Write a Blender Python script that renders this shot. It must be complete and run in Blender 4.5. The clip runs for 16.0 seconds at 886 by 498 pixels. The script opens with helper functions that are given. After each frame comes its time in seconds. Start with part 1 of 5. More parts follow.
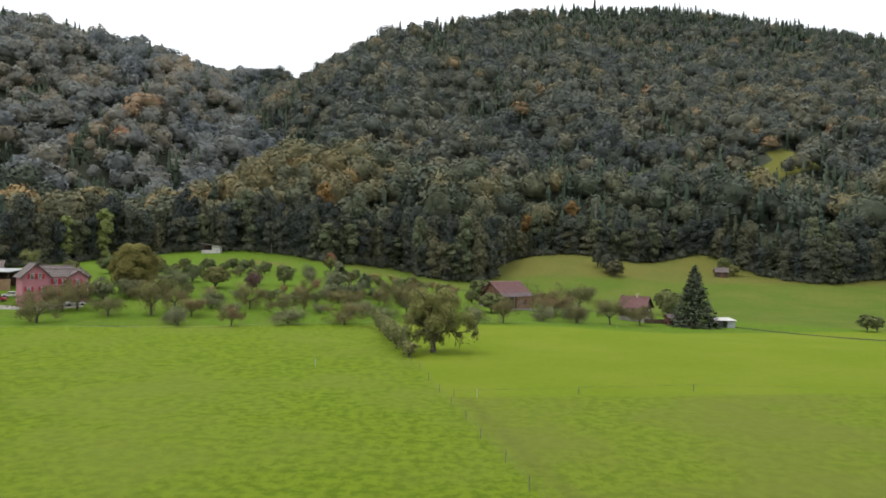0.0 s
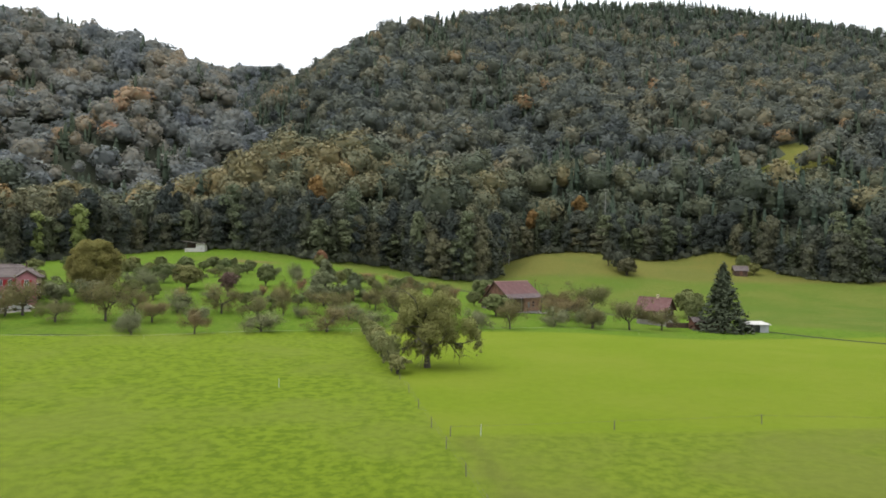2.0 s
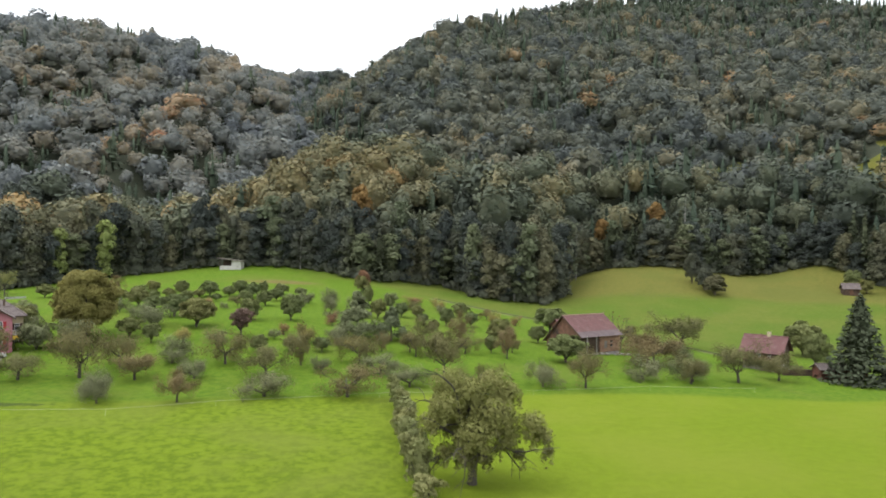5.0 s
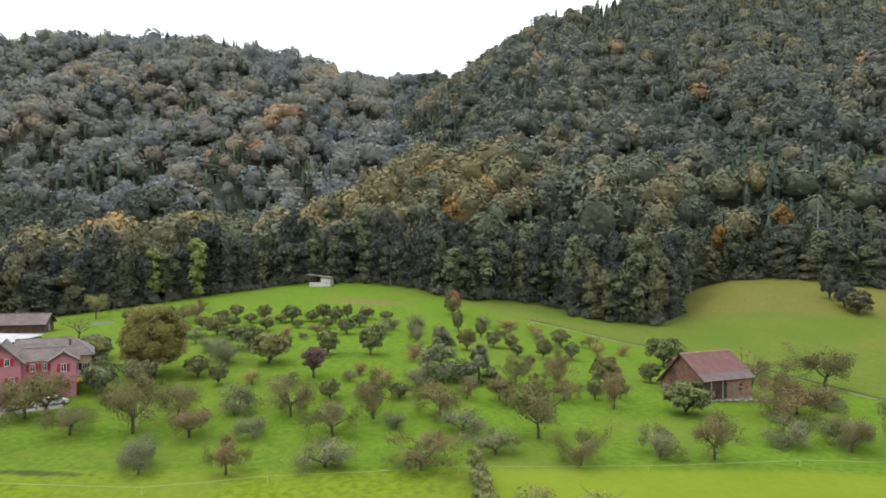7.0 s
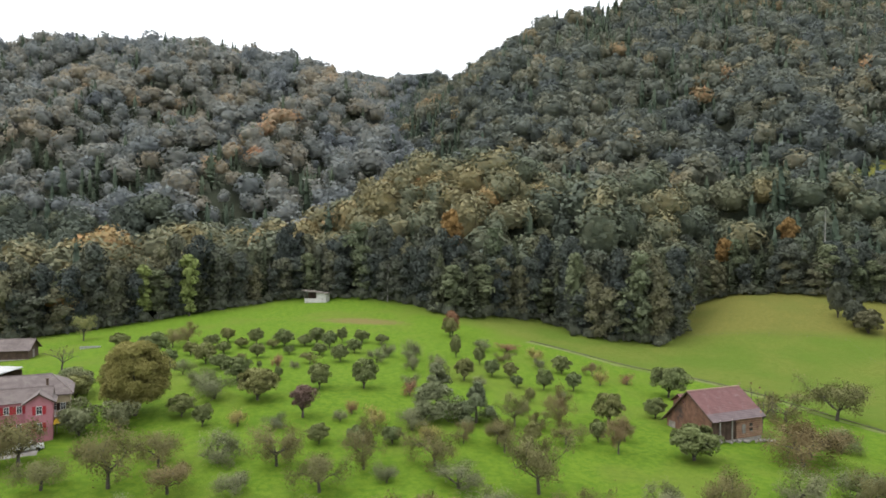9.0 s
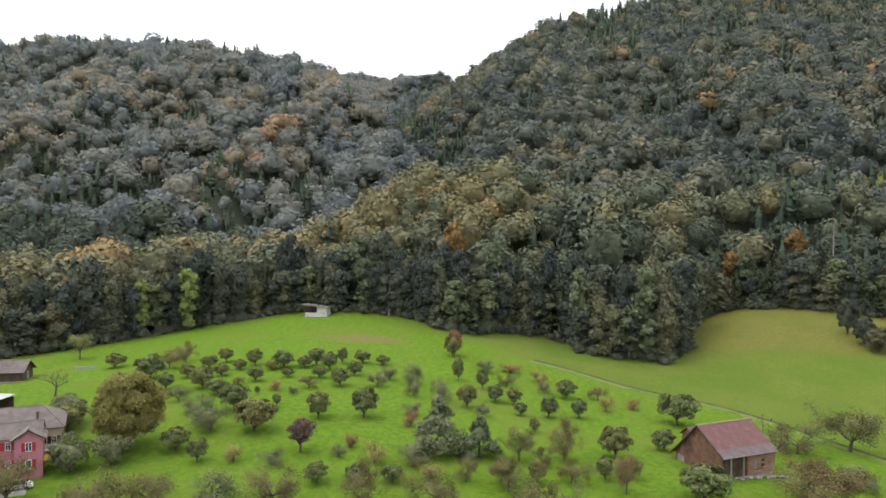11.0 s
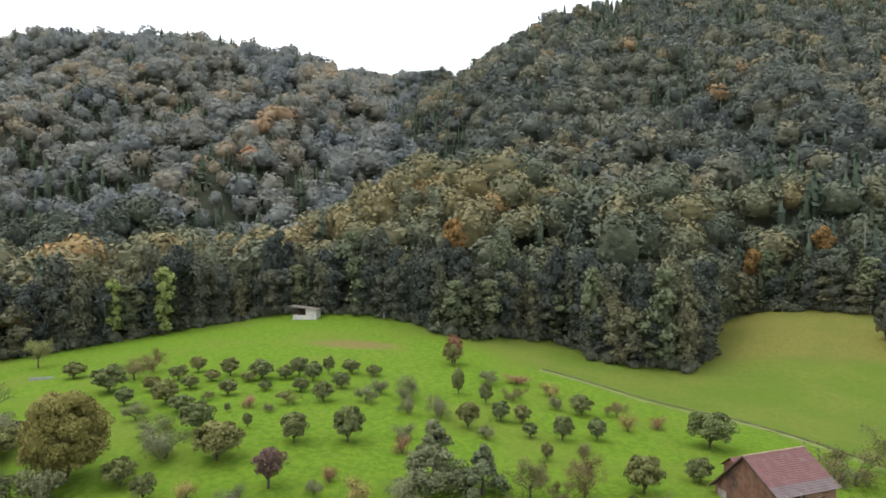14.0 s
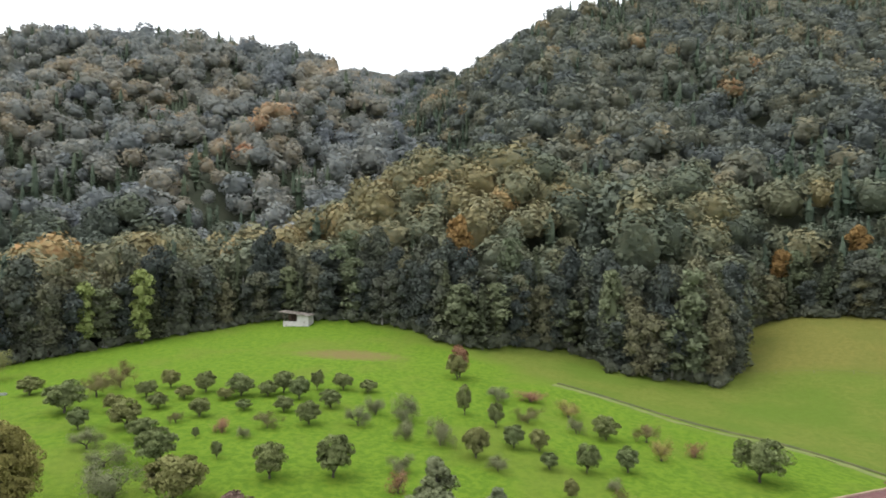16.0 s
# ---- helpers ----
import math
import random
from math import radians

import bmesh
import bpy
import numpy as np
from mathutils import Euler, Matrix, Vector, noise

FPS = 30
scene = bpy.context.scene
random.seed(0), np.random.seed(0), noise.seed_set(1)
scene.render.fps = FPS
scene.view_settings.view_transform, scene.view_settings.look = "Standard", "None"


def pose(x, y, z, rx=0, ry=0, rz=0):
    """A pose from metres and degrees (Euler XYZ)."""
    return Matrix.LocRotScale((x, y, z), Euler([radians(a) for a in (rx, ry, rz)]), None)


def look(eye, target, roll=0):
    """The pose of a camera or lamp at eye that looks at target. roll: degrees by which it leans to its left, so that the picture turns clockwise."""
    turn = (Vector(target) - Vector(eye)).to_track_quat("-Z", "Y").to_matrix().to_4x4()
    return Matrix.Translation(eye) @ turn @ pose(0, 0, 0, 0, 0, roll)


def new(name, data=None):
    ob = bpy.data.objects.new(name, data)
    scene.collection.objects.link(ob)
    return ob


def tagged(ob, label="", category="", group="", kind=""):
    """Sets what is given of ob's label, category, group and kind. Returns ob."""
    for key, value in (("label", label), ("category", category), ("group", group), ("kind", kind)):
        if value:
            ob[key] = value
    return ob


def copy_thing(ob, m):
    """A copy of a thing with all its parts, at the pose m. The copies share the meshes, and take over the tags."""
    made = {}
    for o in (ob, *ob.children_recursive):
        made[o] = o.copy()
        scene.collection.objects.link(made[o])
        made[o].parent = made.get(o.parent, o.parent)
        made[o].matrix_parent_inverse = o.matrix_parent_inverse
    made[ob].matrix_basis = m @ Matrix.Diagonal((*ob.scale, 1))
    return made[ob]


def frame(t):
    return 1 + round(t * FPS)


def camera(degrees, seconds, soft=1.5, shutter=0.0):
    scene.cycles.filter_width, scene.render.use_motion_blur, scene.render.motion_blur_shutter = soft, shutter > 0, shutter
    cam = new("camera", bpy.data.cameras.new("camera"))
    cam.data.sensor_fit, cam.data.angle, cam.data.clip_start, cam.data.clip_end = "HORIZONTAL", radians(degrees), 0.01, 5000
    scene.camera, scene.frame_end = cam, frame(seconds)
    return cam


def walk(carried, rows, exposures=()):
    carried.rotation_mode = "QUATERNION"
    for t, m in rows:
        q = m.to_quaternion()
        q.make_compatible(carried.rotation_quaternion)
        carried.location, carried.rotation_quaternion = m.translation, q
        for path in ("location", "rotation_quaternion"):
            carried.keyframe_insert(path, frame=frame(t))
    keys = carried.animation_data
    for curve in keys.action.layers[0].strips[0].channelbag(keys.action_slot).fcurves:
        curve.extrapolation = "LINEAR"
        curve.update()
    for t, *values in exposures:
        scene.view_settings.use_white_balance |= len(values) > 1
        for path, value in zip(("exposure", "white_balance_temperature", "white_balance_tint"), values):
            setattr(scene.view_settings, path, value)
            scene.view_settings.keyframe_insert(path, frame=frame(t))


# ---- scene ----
cam = camera(65.31, 16.0, soft=1.7, shutter=0.5)

# seconds, eye, target, roll
PATH = [
    (0, (0.29, -0.01, 16.95), (-2.30, 99.95, 17.35), 0.86),
    (0.5, (0.37, 4.90, 16.71), (-2.28, 104.87, 17.05), 0.83),
    (1, (0.48, 9.65, 16.36), (-2.28, 109.61, 16.71), 0.80),
    (1.5, (0.58, 14.91, 16.22), (-2.25, 114.87, 16.53), 0.76),
    (2, (0.64, 19.73, 16.24), (-2.26, 119.69, 16.56), 0.73),
    (2.5, (0.69, 24.57, 16.38), (-2.32, 124.53, 16.74), 0.72),
    (3, (0.74, 29.86, 16.83), (-3.35, 129.77, 17.18), 0.70),
    (3.2, (0.79, 32.26, 17.16), (-3.85, 132.15, 17.56), 0.69),
    (5.5, (0.36, 54.76, 23.41), (-13.99, 153.72, 23.83), 0.33),
    (6, (0.04, 59.43, 24.90), (-17.66, 157.85, 25.28), 0.19),
    (6.5, (-0.14, 63.28, 26.08), (-22.70, 160.70, 26.36), -0.08),
    (7, (0.02, 67.09, 27.45), (-26.01, 163.65, 27.66), -0.30),
    (7.5, (-0.24, 70.25, 28.97), (-26.30, 166.79, 29.22), -0.33),
    (8, (-0.39, 72.05, 30.32), (-26.49, 168.58, 30.48), -0.36),
    (8.5, (-0.50, 72.66, 31.86), (-26.63, 169.18, 31.93), -0.34),
    (9, (-0.50, 72.84, 33.36), (-26.69, 169.35, 33.34), -0.35),
    (9.5, (-0.55, 73.07, 34.99), (-26.87, 169.55, 34.96), -0.33),
    (12, (-2.24, 80.25, 38.90), (-28.89, 176.63, 38.71), -0.25),
    (12.5, (-2.81, 82.98, 38.61), (-29.54, 179.34, 38.34), -0.26),
    (13, (-3.79, 86.79, 38.36), (-30.54, 183.14, 38.00), -0.21),
    (13.5, (-4.76, 90.33, 38.15), (-31.48, 186.69, 37.78), -0.19),
    (14, (-5.69, 94.65, 38.00), (-32.47, 191.00, 37.61), -0.20),
    (14.5, (-6.64, 98.75, 37.84), (-33.40, 195.10, 37.47), -0.18),
    (15, (-7.75, 103.52, 37.63), (-34.53, 199.86, 37.34), -0.18),
    (15.5, (-8.92, 108.01, 37.48), (-35.67, 204.37, 37.39), -0.11),
    (15.9, (-10.28, 111.10, 37.46), (-37.03, 207.46, 37.39), -0.12),
    (16, (-10.61, 111.80, 37.46), (-37.80, 208.03, 37.40), -0.18),
]
walk(cam, [(t, look(eye, target, roll)) for t, eye, target, roll in PATH],
     exposures=[(0, -0.20), (1.2, -0.08), (3, 0.02), (5.5, 0.24), (9, 0.24), (12.5, 0.23), (16, 0.30)])

# ---- world, sun, exposure ----
world = bpy.data.worlds.new("overcast_sky")
scene.world = world
world.use_nodes = True
wn = world.node_tree.nodes
wl = world.node_tree.links
sky = wn.new("ShaderNodeTexSky")
sky.sky_type = "NISHITA"
sky.sun_disc = False
sky.sun_elevation = radians(64)
sky.sun_rotation = radians(-110)
sky.air_density, sky.dust_density, sky.ozone_density = 1.0, 6.0, 1.0
# cloud cover: the sky's colour is greyed and evened out
grey = wn.new("ShaderNodeHueSaturation")
grey.inputs["Saturation"].default_value = 0.16
cloud = wn.new("ShaderNodeMix")
cloud.data_type = "RGBA"
cloud.inputs["Factor"].default_value = 0.7
cloud.inputs["B"].default_value = (10.6, 11.0, 11.6, 1)
wl.new(sky.outputs["Color"], grey.inputs["Color"])
wl.new(grey.outputs["Color"], cloud.inputs["A"])
wl.new(cloud.outputs["Result"], wn["Background"].inputs["Color"])
# an overcast sky is brightest overhead
way = wn.new("ShaderNodeTexCoord")
up = wn.new("ShaderNodeSeparateXYZ")
wl.new(way.outputs["Generated"], up.inputs[0])
lift = wn.new("ShaderNodeMapRange")
lift.inputs["From Min"].default_value, lift.inputs["From Max"].default_value = 0.0, 1.0
lift.inputs["To Min"].default_value, lift.inputs["To Max"].default_value = 0.125, 0.285
wl.new(up.outputs["Z"], lift.inputs["Value"])
wl.new(lift.outputs["Result"], wn["Background"].inputs["Strength"])

sun = new("sun", bpy.data.lights.new("sun", "SUN"))
sun.data.energy = 1.0
sun.data.angle = radians(35)
sun.data.color = (1.0, 0.95, 0.86)
sun.matrix_world = look((-55, -20, 120), (0, 0, 0))


# ---- materials ----
def mat(name, rough=0.8, metal=0.0, spec=0.3):
    m = bpy.data.materials.new(name)
    m.use_nodes = True
    b = m.node_tree.nodes["Principled BSDF"]
    b.inputs["Roughness"].default_value = rough
    b.inputs["Metallic"].default_value = metal
    b.inputs["Specular IOR Level"].default_value = spec
    return m, m.node_tree.nodes, m.node_tree.links, b


def ramp(n, stops):
    r = n.new("ShaderNodeValToRGB")
    els = r.color_ramp.elements
    while len(els) < len(stops):
        els.new(0.5)
    for e, (p, c) in zip(els, stops):
        e.position, e.color = p, (*c, 1)
    return r


def noise_tex(n, l, vec, scale, detail=4, rough=0.55):
    t = n.new("ShaderNodeTexNoise")
    t.inputs["Scale"].default_value = scale
    t.inputs["Detail"].default_value = detail
    t.inputs["Roughness"].default_value = rough
    if vec:
        l.new(vec, t.inputs["Vector"])
    return t


def mixc(n, l, fac, a, b, mode="MIX"):
    x = n.new("ShaderNodeMix")
    x.data_type, x.blend_type = "RGBA", mode
    for key, v in (("Factor", fac), ("A", a), ("B", b)):
        if isinstance(v, (float, int)):
            x.inputs[key].default_value = v
        elif isinstance(v, tuple):
            x.inputs[key].default_value = (*v, 1)
        else:
            l.new(v, x.inputs[key])
    return x.outputs["Result"]


def maths(n, l, op, a, b=None, clamp=False):
    x = n.new("ShaderNodeMath")
    x.operation, x.use_clamp = op, clamp
    for k, v in enumerate((a, b)):
        if v is None:
            continue
        if isinstance(v, (float, int)):
            x.inputs[k].default_value = v
        else:
            l.new(v, x.inputs[k])
    return x.outputs[0]


def bump(n, l, b, height, strength, dist):
    x = n.new("ShaderNodeBump")
    x.inputs["Strength"].default_value = strength
    x.inputs["Distance"].default_value = dist
    l.new(height, x.inputs["Height"])
    l.new(x.outputs["Normal"], b.inputs["Normal"])


def surface(name, c1, c2, scale=3.0, rough=0.8, metal=0.0, fine=30.0, bumped=0.3, dist=0.01, stain=None, stain_scale=0.6):
    """A surface of two tones with fine grain, larger stains and a little relief."""
    c1, c2 = tuple(0.70 * v for v in c1), tuple(0.70 * v for v in c2)
    stain = stain and tuple(0.70 * v for v in stain)
    m, n, l, b = mat(name, rough, metal)
    pos = n.new("ShaderNodeNewGeometry").outputs["Position"]
    big = noise_tex(n, l, pos, scale)
    small = noise_tex(n, l, pos, fine, 3)
    col = mixc(n, l, ramp_out(n, l, big.outputs["Fac"], 0.35, 0.65), c1, c2)
    col = mixc(n, l, 0.25, col, mixc(n, l, small.outputs["Fac"], tuple(0.55 * v for v in c1), tuple(min(1, 1.3 * v) for v in c2)))
    if stain:
        s = noise_tex(n, l, pos, stain_scale, 5, 0.65)
        col = mixc(n, l, ramp_out(n, l, s.outputs["Fac"], 0.52, 0.72), col, stain)
    l.new(col, b.inputs["Base Color"])
    bump(n, l, b, small.outputs["Fac"], bumped, dist)
    return m


def ramp_out(n, l, v, lo, hi):
    x = n.new("ShaderNodeMapRange")
    x.interpolation_type = "SMOOTHSTEP"
    x.inputs["From Min"].default_value, x.inputs["From Max"].default_value = lo, hi
    l.new(v, x.inputs["Value"])
    return x.outputs["Result"]


def foliage(name, stops, tint="object", fine=1.2, rough=0.7, glow=0.35):
    """Leaves: a tone for each tree, varied in clumps; light passes through the leaves a little."""
    m, n, l, b = mat(name, rough, spec=0.12)
    pos = n.new("ShaderNodeNewGeometry").outputs["Position"]
    if tint == "object":
        t = n.new("ShaderNodeObjectInfo").outputs["Random"]
    else:
        a = n.new("ShaderNodeAttribute")
        a.attribute_name = "tint"
        t = a.outputs["Fac"]
    clump = noise_tex(n, l, pos, fine * 0.35, 2)
    grain = noise_tex(n, l, pos, fine * 4, 2)
    v = maths(n, l, "ADD", t, maths(n, l, "MULTIPLY", maths(n, l, "SUBTRACT", clump.outputs["Fac"], 0.5), 0.45), True)
    r = ramp(n, stops)
    l.new(v, r.inputs["Fac"])
    col = mixc(n, l, maths(n, l, "MULTIPLY", grain.outputs["Fac"], 0.6), r.outputs["Color"], (0.5, 0.5, 0.42), "MULTIPLY")
    l.new(col, b.inputs["Base Color"])
    if tint != "object":
        lumps = noise_tex(n, l, pos, fine * 1.3, 4, 0.7)
        bump(n, l, b, lumps.outputs["Fac"], 0.45, 0.6)
    tr = n.new("ShaderNodeBsdfTranslucent")
    l.new(col, tr.inputs["Color"])
    mix = n.new("ShaderNodeMixShader")
    mix.inputs[0].default_value = glow
    l.new(b.outputs[0], mix.inputs[1])
    l.new(tr.outputs[0], mix.inputs[2])
    l.new(mix.outputs[0], n["Material Output"].inputs["Surface"])
    return m


# the raised blue in these greens paints in haze on the high slope
HAZED_GREENS = [(0.0, (0.090, 0.104, 0.105)), (0.25, (0.114, 0.129, 0.112)), (0.5, (0.164, 0.167, 0.126)), (0.72, (0.224, 0.198, 0.126)), (0.88, (0.320, 0.224, 0.126)), (1.0, (0.404, 0.199, 0.113))]
leaf_wood = foliage("woodland_leaves", HAZED_GREENS, "tint", 0.7, glow=0.28)
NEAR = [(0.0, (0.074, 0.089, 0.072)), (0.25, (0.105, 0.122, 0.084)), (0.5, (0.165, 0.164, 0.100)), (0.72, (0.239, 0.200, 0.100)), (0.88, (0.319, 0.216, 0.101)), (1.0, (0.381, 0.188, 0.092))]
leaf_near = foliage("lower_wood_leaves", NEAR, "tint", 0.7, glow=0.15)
# greyer, bluer, brighter tints put the far slope's haze into its leaf colour
HAZED_HILL = [(0.0, (0.158, 0.175, 0.196)), (0.25, (0.193, 0.212, 0.212)), (0.5, (0.240, 0.243, 0.218)), (0.72, (0.312, 0.268, 0.196)), (0.88, (0.414, 0.296, 0.189)), (1.0, (0.514, 0.272, 0.174))]
leaf_hill_hazed = foliage("hazed_hillside_leaves", HAZED_HILL, "tint", 0.7, glow=0.38)
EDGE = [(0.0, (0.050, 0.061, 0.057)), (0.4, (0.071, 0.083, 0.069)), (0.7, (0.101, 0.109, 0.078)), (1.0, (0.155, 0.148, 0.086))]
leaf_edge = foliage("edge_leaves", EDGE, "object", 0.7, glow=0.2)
needle_wood = foliage("spruce_needles", [(0.0, (0.042, 0.062, 0.044)), (1.0, (0.082, 0.100, 0.062))], "tint", 1.0, glow=0.1)
needle_edge = foliage("fir_needles", [(0.0, (0.060, 0.074, 0.044)), (1.0, (0.094, 0.104, 0.058))], "object", 1.0, glow=0.1)
leaf_green = foliage("apple_leaves", [(0.0, (0.169, 0.208, 0.091)), (0.6, (0.202, 0.227, 0.091)), (1.0, (0.240, 0.237, 0.094))])
leaf_silver = foliage("silvery_leaves", [(0.0, (0.165, 0.185, 0.101)), (1.0, (0.215, 0.218, 0.117))])
leaf_cone = foliage("pear_cone_leaves", [(0.0, (0.192, 0.228, 0.130)), (1.0, (0.228, 0.250, 0.138))])
leaf_hedge = foliage("hedge_leaves", [(0.0, (0.225, 0.250, 0.106)), (1.0, (0.288, 0.288, 0.121))])
leaf_brown = foliage("thin_autumn_leaves", [(0.0, (0.162, 0.160, 0.069)), (0.5, (0.188, 0.165, 0.074)), (1.0, (0.207, 0.156, 0.079))])
leaf_yellow = foliage("yellowing_leaves", [(0.0, (0.28, 0.25, 0.09)), (1.0, (0.35, 0.27, 0.10))])
leaf_red = foliage("reddish_leaves", [(0.0, (0.26, 0.14, 0.085)), (1.0, (0.32, 0.18, 0.11))])
leaf_plum = foliage("dark_plum_leaves", [(0.0, (0.156, 0.106, 0.090)), (1.0, (0.192, 0.127, 0.103))])
leaf_walnut = foliage("walnut_leaves", [(0.0, (0.260, 0.239, 0.081)), (1.0, (0.302, 0.253, 0.085))])
leaf_pear = foliage("old_pear_leaves", [(0.0, (0.237, 0.256, 0.089)), (1.0, (0.267, 0.264, 0.096))], glow=0.45)
leaf_lime = foliage("pale_green_leaves", [(0.0, (0.22, 0.29, 0.10)), (1.0, (0.27, 0.32, 0.11))])
leaf_ash = foliage("grey_green_leaves", [(0.0, (0.132, 0.159, 0.097)), (1.0, (0.172, 0.193, 0.110))])
leaf_fire = foliage("orange_leaves", [(0.0, (0.25, 0.155, 0.06)), (1.0, (0.30, 0.19, 0.075))])
bark = surface("bark", (0.060, 0.050, 0.040), (0.105, 0.092, 0.074), 4, 0.9, fine=18, bumped=0.6, dist=0.03)
bark_pale = surface("pale_bark", (0.22, 0.21, 0.19), (0.33, 0.32, 0.29), 2, 0.9, fine=12)

MEADOWS = True


def grass_material():
    m, n, l, b = mat("grass", 0.95, spec=0.04)
    geo = n.new("ShaderNodeNewGeometry")
    pos = geo.outputs["Position"]
    sep = n.new("ShaderNodeSeparateXYZ")
    l.new(pos, sep.inputs[0])
    x, y = sep.outputs["X"], sep.outputs["Y"]
    wob = noise_tex(n, l, pos, 0.05, 3)
    wobv = maths(n, l, "MULTIPLY", maths(n, l, "SUBTRACT", wob.outputs["Fac"], 0.5), 20.0)
    tuft = noise_tex(n, l, pos, 0.9, 6, 0.7)
    patch = noise_tex(n, l, pos, 0.045, 4, 0.6)
    fine = noise_tex(n, l, pos, 4.0, 4, 0.75)
    flat = n.new("ShaderNodeMapping")
    flat.inputs["Scale"].default_value = (0.75, 1.0, 1.0)
    flat.inputs["Rotation"].default_value = (0, 0, radians(-8))
    l.new(pos, flat.inputs["Vector"])
    streak = noise_tex(n, l, flat.outputs["Vector"], 0.8, 8, 0.78)
    # rough grazed grass
    spots = ramp_out(n, l, tuft.outputs["Fac"], 0.40, 0.60)
    rough = mixc(n, l, spots, (0.095, 0.140, 0.011), (0.147, 0.199, 0.016))
    rough = mixc(n, l, maths(n, l, "MULTIPLY", ramp_out(n, l, patch.outputs["Fac"], 0.42, 0.66), 0.65), rough, (0.149, 0.179, 0.030))
    # trampled grass with bare brownish places
    tramp = mixc(n, l, spots, (0.106, 0.149, 0.014), (0.151, 0.194, 0.020))
    tramp = mixc(n, l, maths(n, l, "MULTIPLY", ramp_out(n, l, patch.outputs["Fac"], 0.40, 0.62), 0.7), tramp, (0.140, 0.158, 0.032))
    # mown grass, even and yellower
    mown = mixc(n, l, ramp_out(n, l, patch.outputs["Fac"], 0.3, 0.7), (0.138, 0.190, 0.014), (0.167, 0.206, 0.020))
    mown = mixc(n, l, 0.3, mown, rough)
    # orchard grass
    orch = mixc(n, l, spots, (0.074, 0.134, 0.013), (0.112, 0.172, 0.018))
    orch = mixc(n, l, maths(n, l, "MULTIPLY", ramp_out(n, l, patch.outputs["Fac"], 0.48, 0.66), 0.55), orch, (0.115, 0.142, 0.026))
    # high pasture, dry
    dry = mixc(n, l, spots, (0.112, 0.114, 0.028), (0.138, 0.130, 0.034))
    slope = mixc(n, l, ramp_out(n, l, patch.outputs["Fac"], 0.35, 0.7), (0.086, 0.130, 0.020), (0.124, 0.142, 0.030))
    slope = mixc(n, l, maths(n, l, "MULTIPLY", spots, 0.5), slope, (0.074, 0.108, 0.016))
    dry = mixc(n, l, maths(n, l, "MULTIPLY", ramp_out(n, l, wob.outputs["Fac"], 0.45, 0.6), 0.5), dry, (0.098, 0.112, 0.026))
    # the mown field lies right of the fence and beyond the cross fence
    right = maths(n, l, "ADD", x, maths(n, l, "MULTIPLY", maths(n, l, "SUBTRACT", y, 83.0), 0.235))
    far = maths(n, l, "SUBTRACT", y, maths(n, l, "ADD", 80.5, maths(n, l, "MULTIPLY", x, 0.16)))
    mask = maths(n, l, "MULTIPLY", ramp_out(n, l, right, -2.2, -1.2), ramp_out(n, l, maths(n, l, "ADD", far, maths(n, l, "MULTIPLY", wobv, 0.08)), -0.8, 0.8))
    near_right = mixc(n, l, ramp_out(n, l, right, -2.2, -1.2), rough, tramp)
    strip = maths(n, l, "ABSOLUTE", maths(n, l, "SUBTRACT", maths(n, l, "ADD", right, maths(n, l, "MULTIPLY", wobv, 0.10)), 0.4))
    near_right = mixc(n, l, maths(n, l, "MULTIPLY", ramp_out(n, l, strip, 1.5, 0.2), 0.28), near_right, (0.105, 0.108, 0.030))
    col = mixc(n, l, mask, near_right, mown)
    line = maths(n, l, "ADD", 154.0, maths(n, l, "MULTIPLY", x, 0.30))
    o = maths(n, l, "SUBTRACT", y, line)
    col = mixc(n, l, ramp_out(n, l, o, -1.5, 1.5), col, orch)
    s = maths(n, l, "ADD", maths(n, l, "SUBTRACT", y, maths(n, l, "SUBTRACT", 254.0, maths(n, l, "MULTIPLY", x, 0.55))), wobv)
    col = mixc(n, l, ramp_out(n, l, s, -7.0, 7.0), col, slope)
    d = maths(n, l, "SUBTRACT", maths(n, l, "ADD", y, maths(n, l, "MULTIPLY", wobv, 0.45)), 303.0)
    dm = maths(n, l, "MULTIPLY", ramp_out(n, l, d, -5.0, 5.0), ramp_out(n, l, x, 8.0, 12.0))
    col = mixc(n, l, dm, col, dry)
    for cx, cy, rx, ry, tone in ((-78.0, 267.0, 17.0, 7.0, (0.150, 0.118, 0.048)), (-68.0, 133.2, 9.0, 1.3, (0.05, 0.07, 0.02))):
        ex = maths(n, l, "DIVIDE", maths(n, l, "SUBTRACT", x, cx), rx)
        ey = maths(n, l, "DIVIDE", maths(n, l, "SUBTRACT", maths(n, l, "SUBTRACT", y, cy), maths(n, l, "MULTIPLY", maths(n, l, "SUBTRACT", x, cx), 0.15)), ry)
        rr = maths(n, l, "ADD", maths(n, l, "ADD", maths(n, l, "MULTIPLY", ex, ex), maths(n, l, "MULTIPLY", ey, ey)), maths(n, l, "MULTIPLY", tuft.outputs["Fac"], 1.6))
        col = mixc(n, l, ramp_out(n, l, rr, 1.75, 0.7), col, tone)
    col = mixc(n, l, maths(n, l, "MULTIPLY", fine.outputs["Fac"], 0.6), col, (0.5, 0.55, 0.45), "MULTIPLY")
    rank = maths(n, l, "MULTIPLY", ramp_out(n, l, streak.outputs["Fac"], 0.46, 0.68), maths(n, l, "SUBTRACT", 0.26, maths(n, l, "MULTIPLY", mask, 0.14)))
    col = mixc(n, l, rank, col, (0.62, 0.70, 0.60), "MULTIPLY")
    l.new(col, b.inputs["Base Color"])
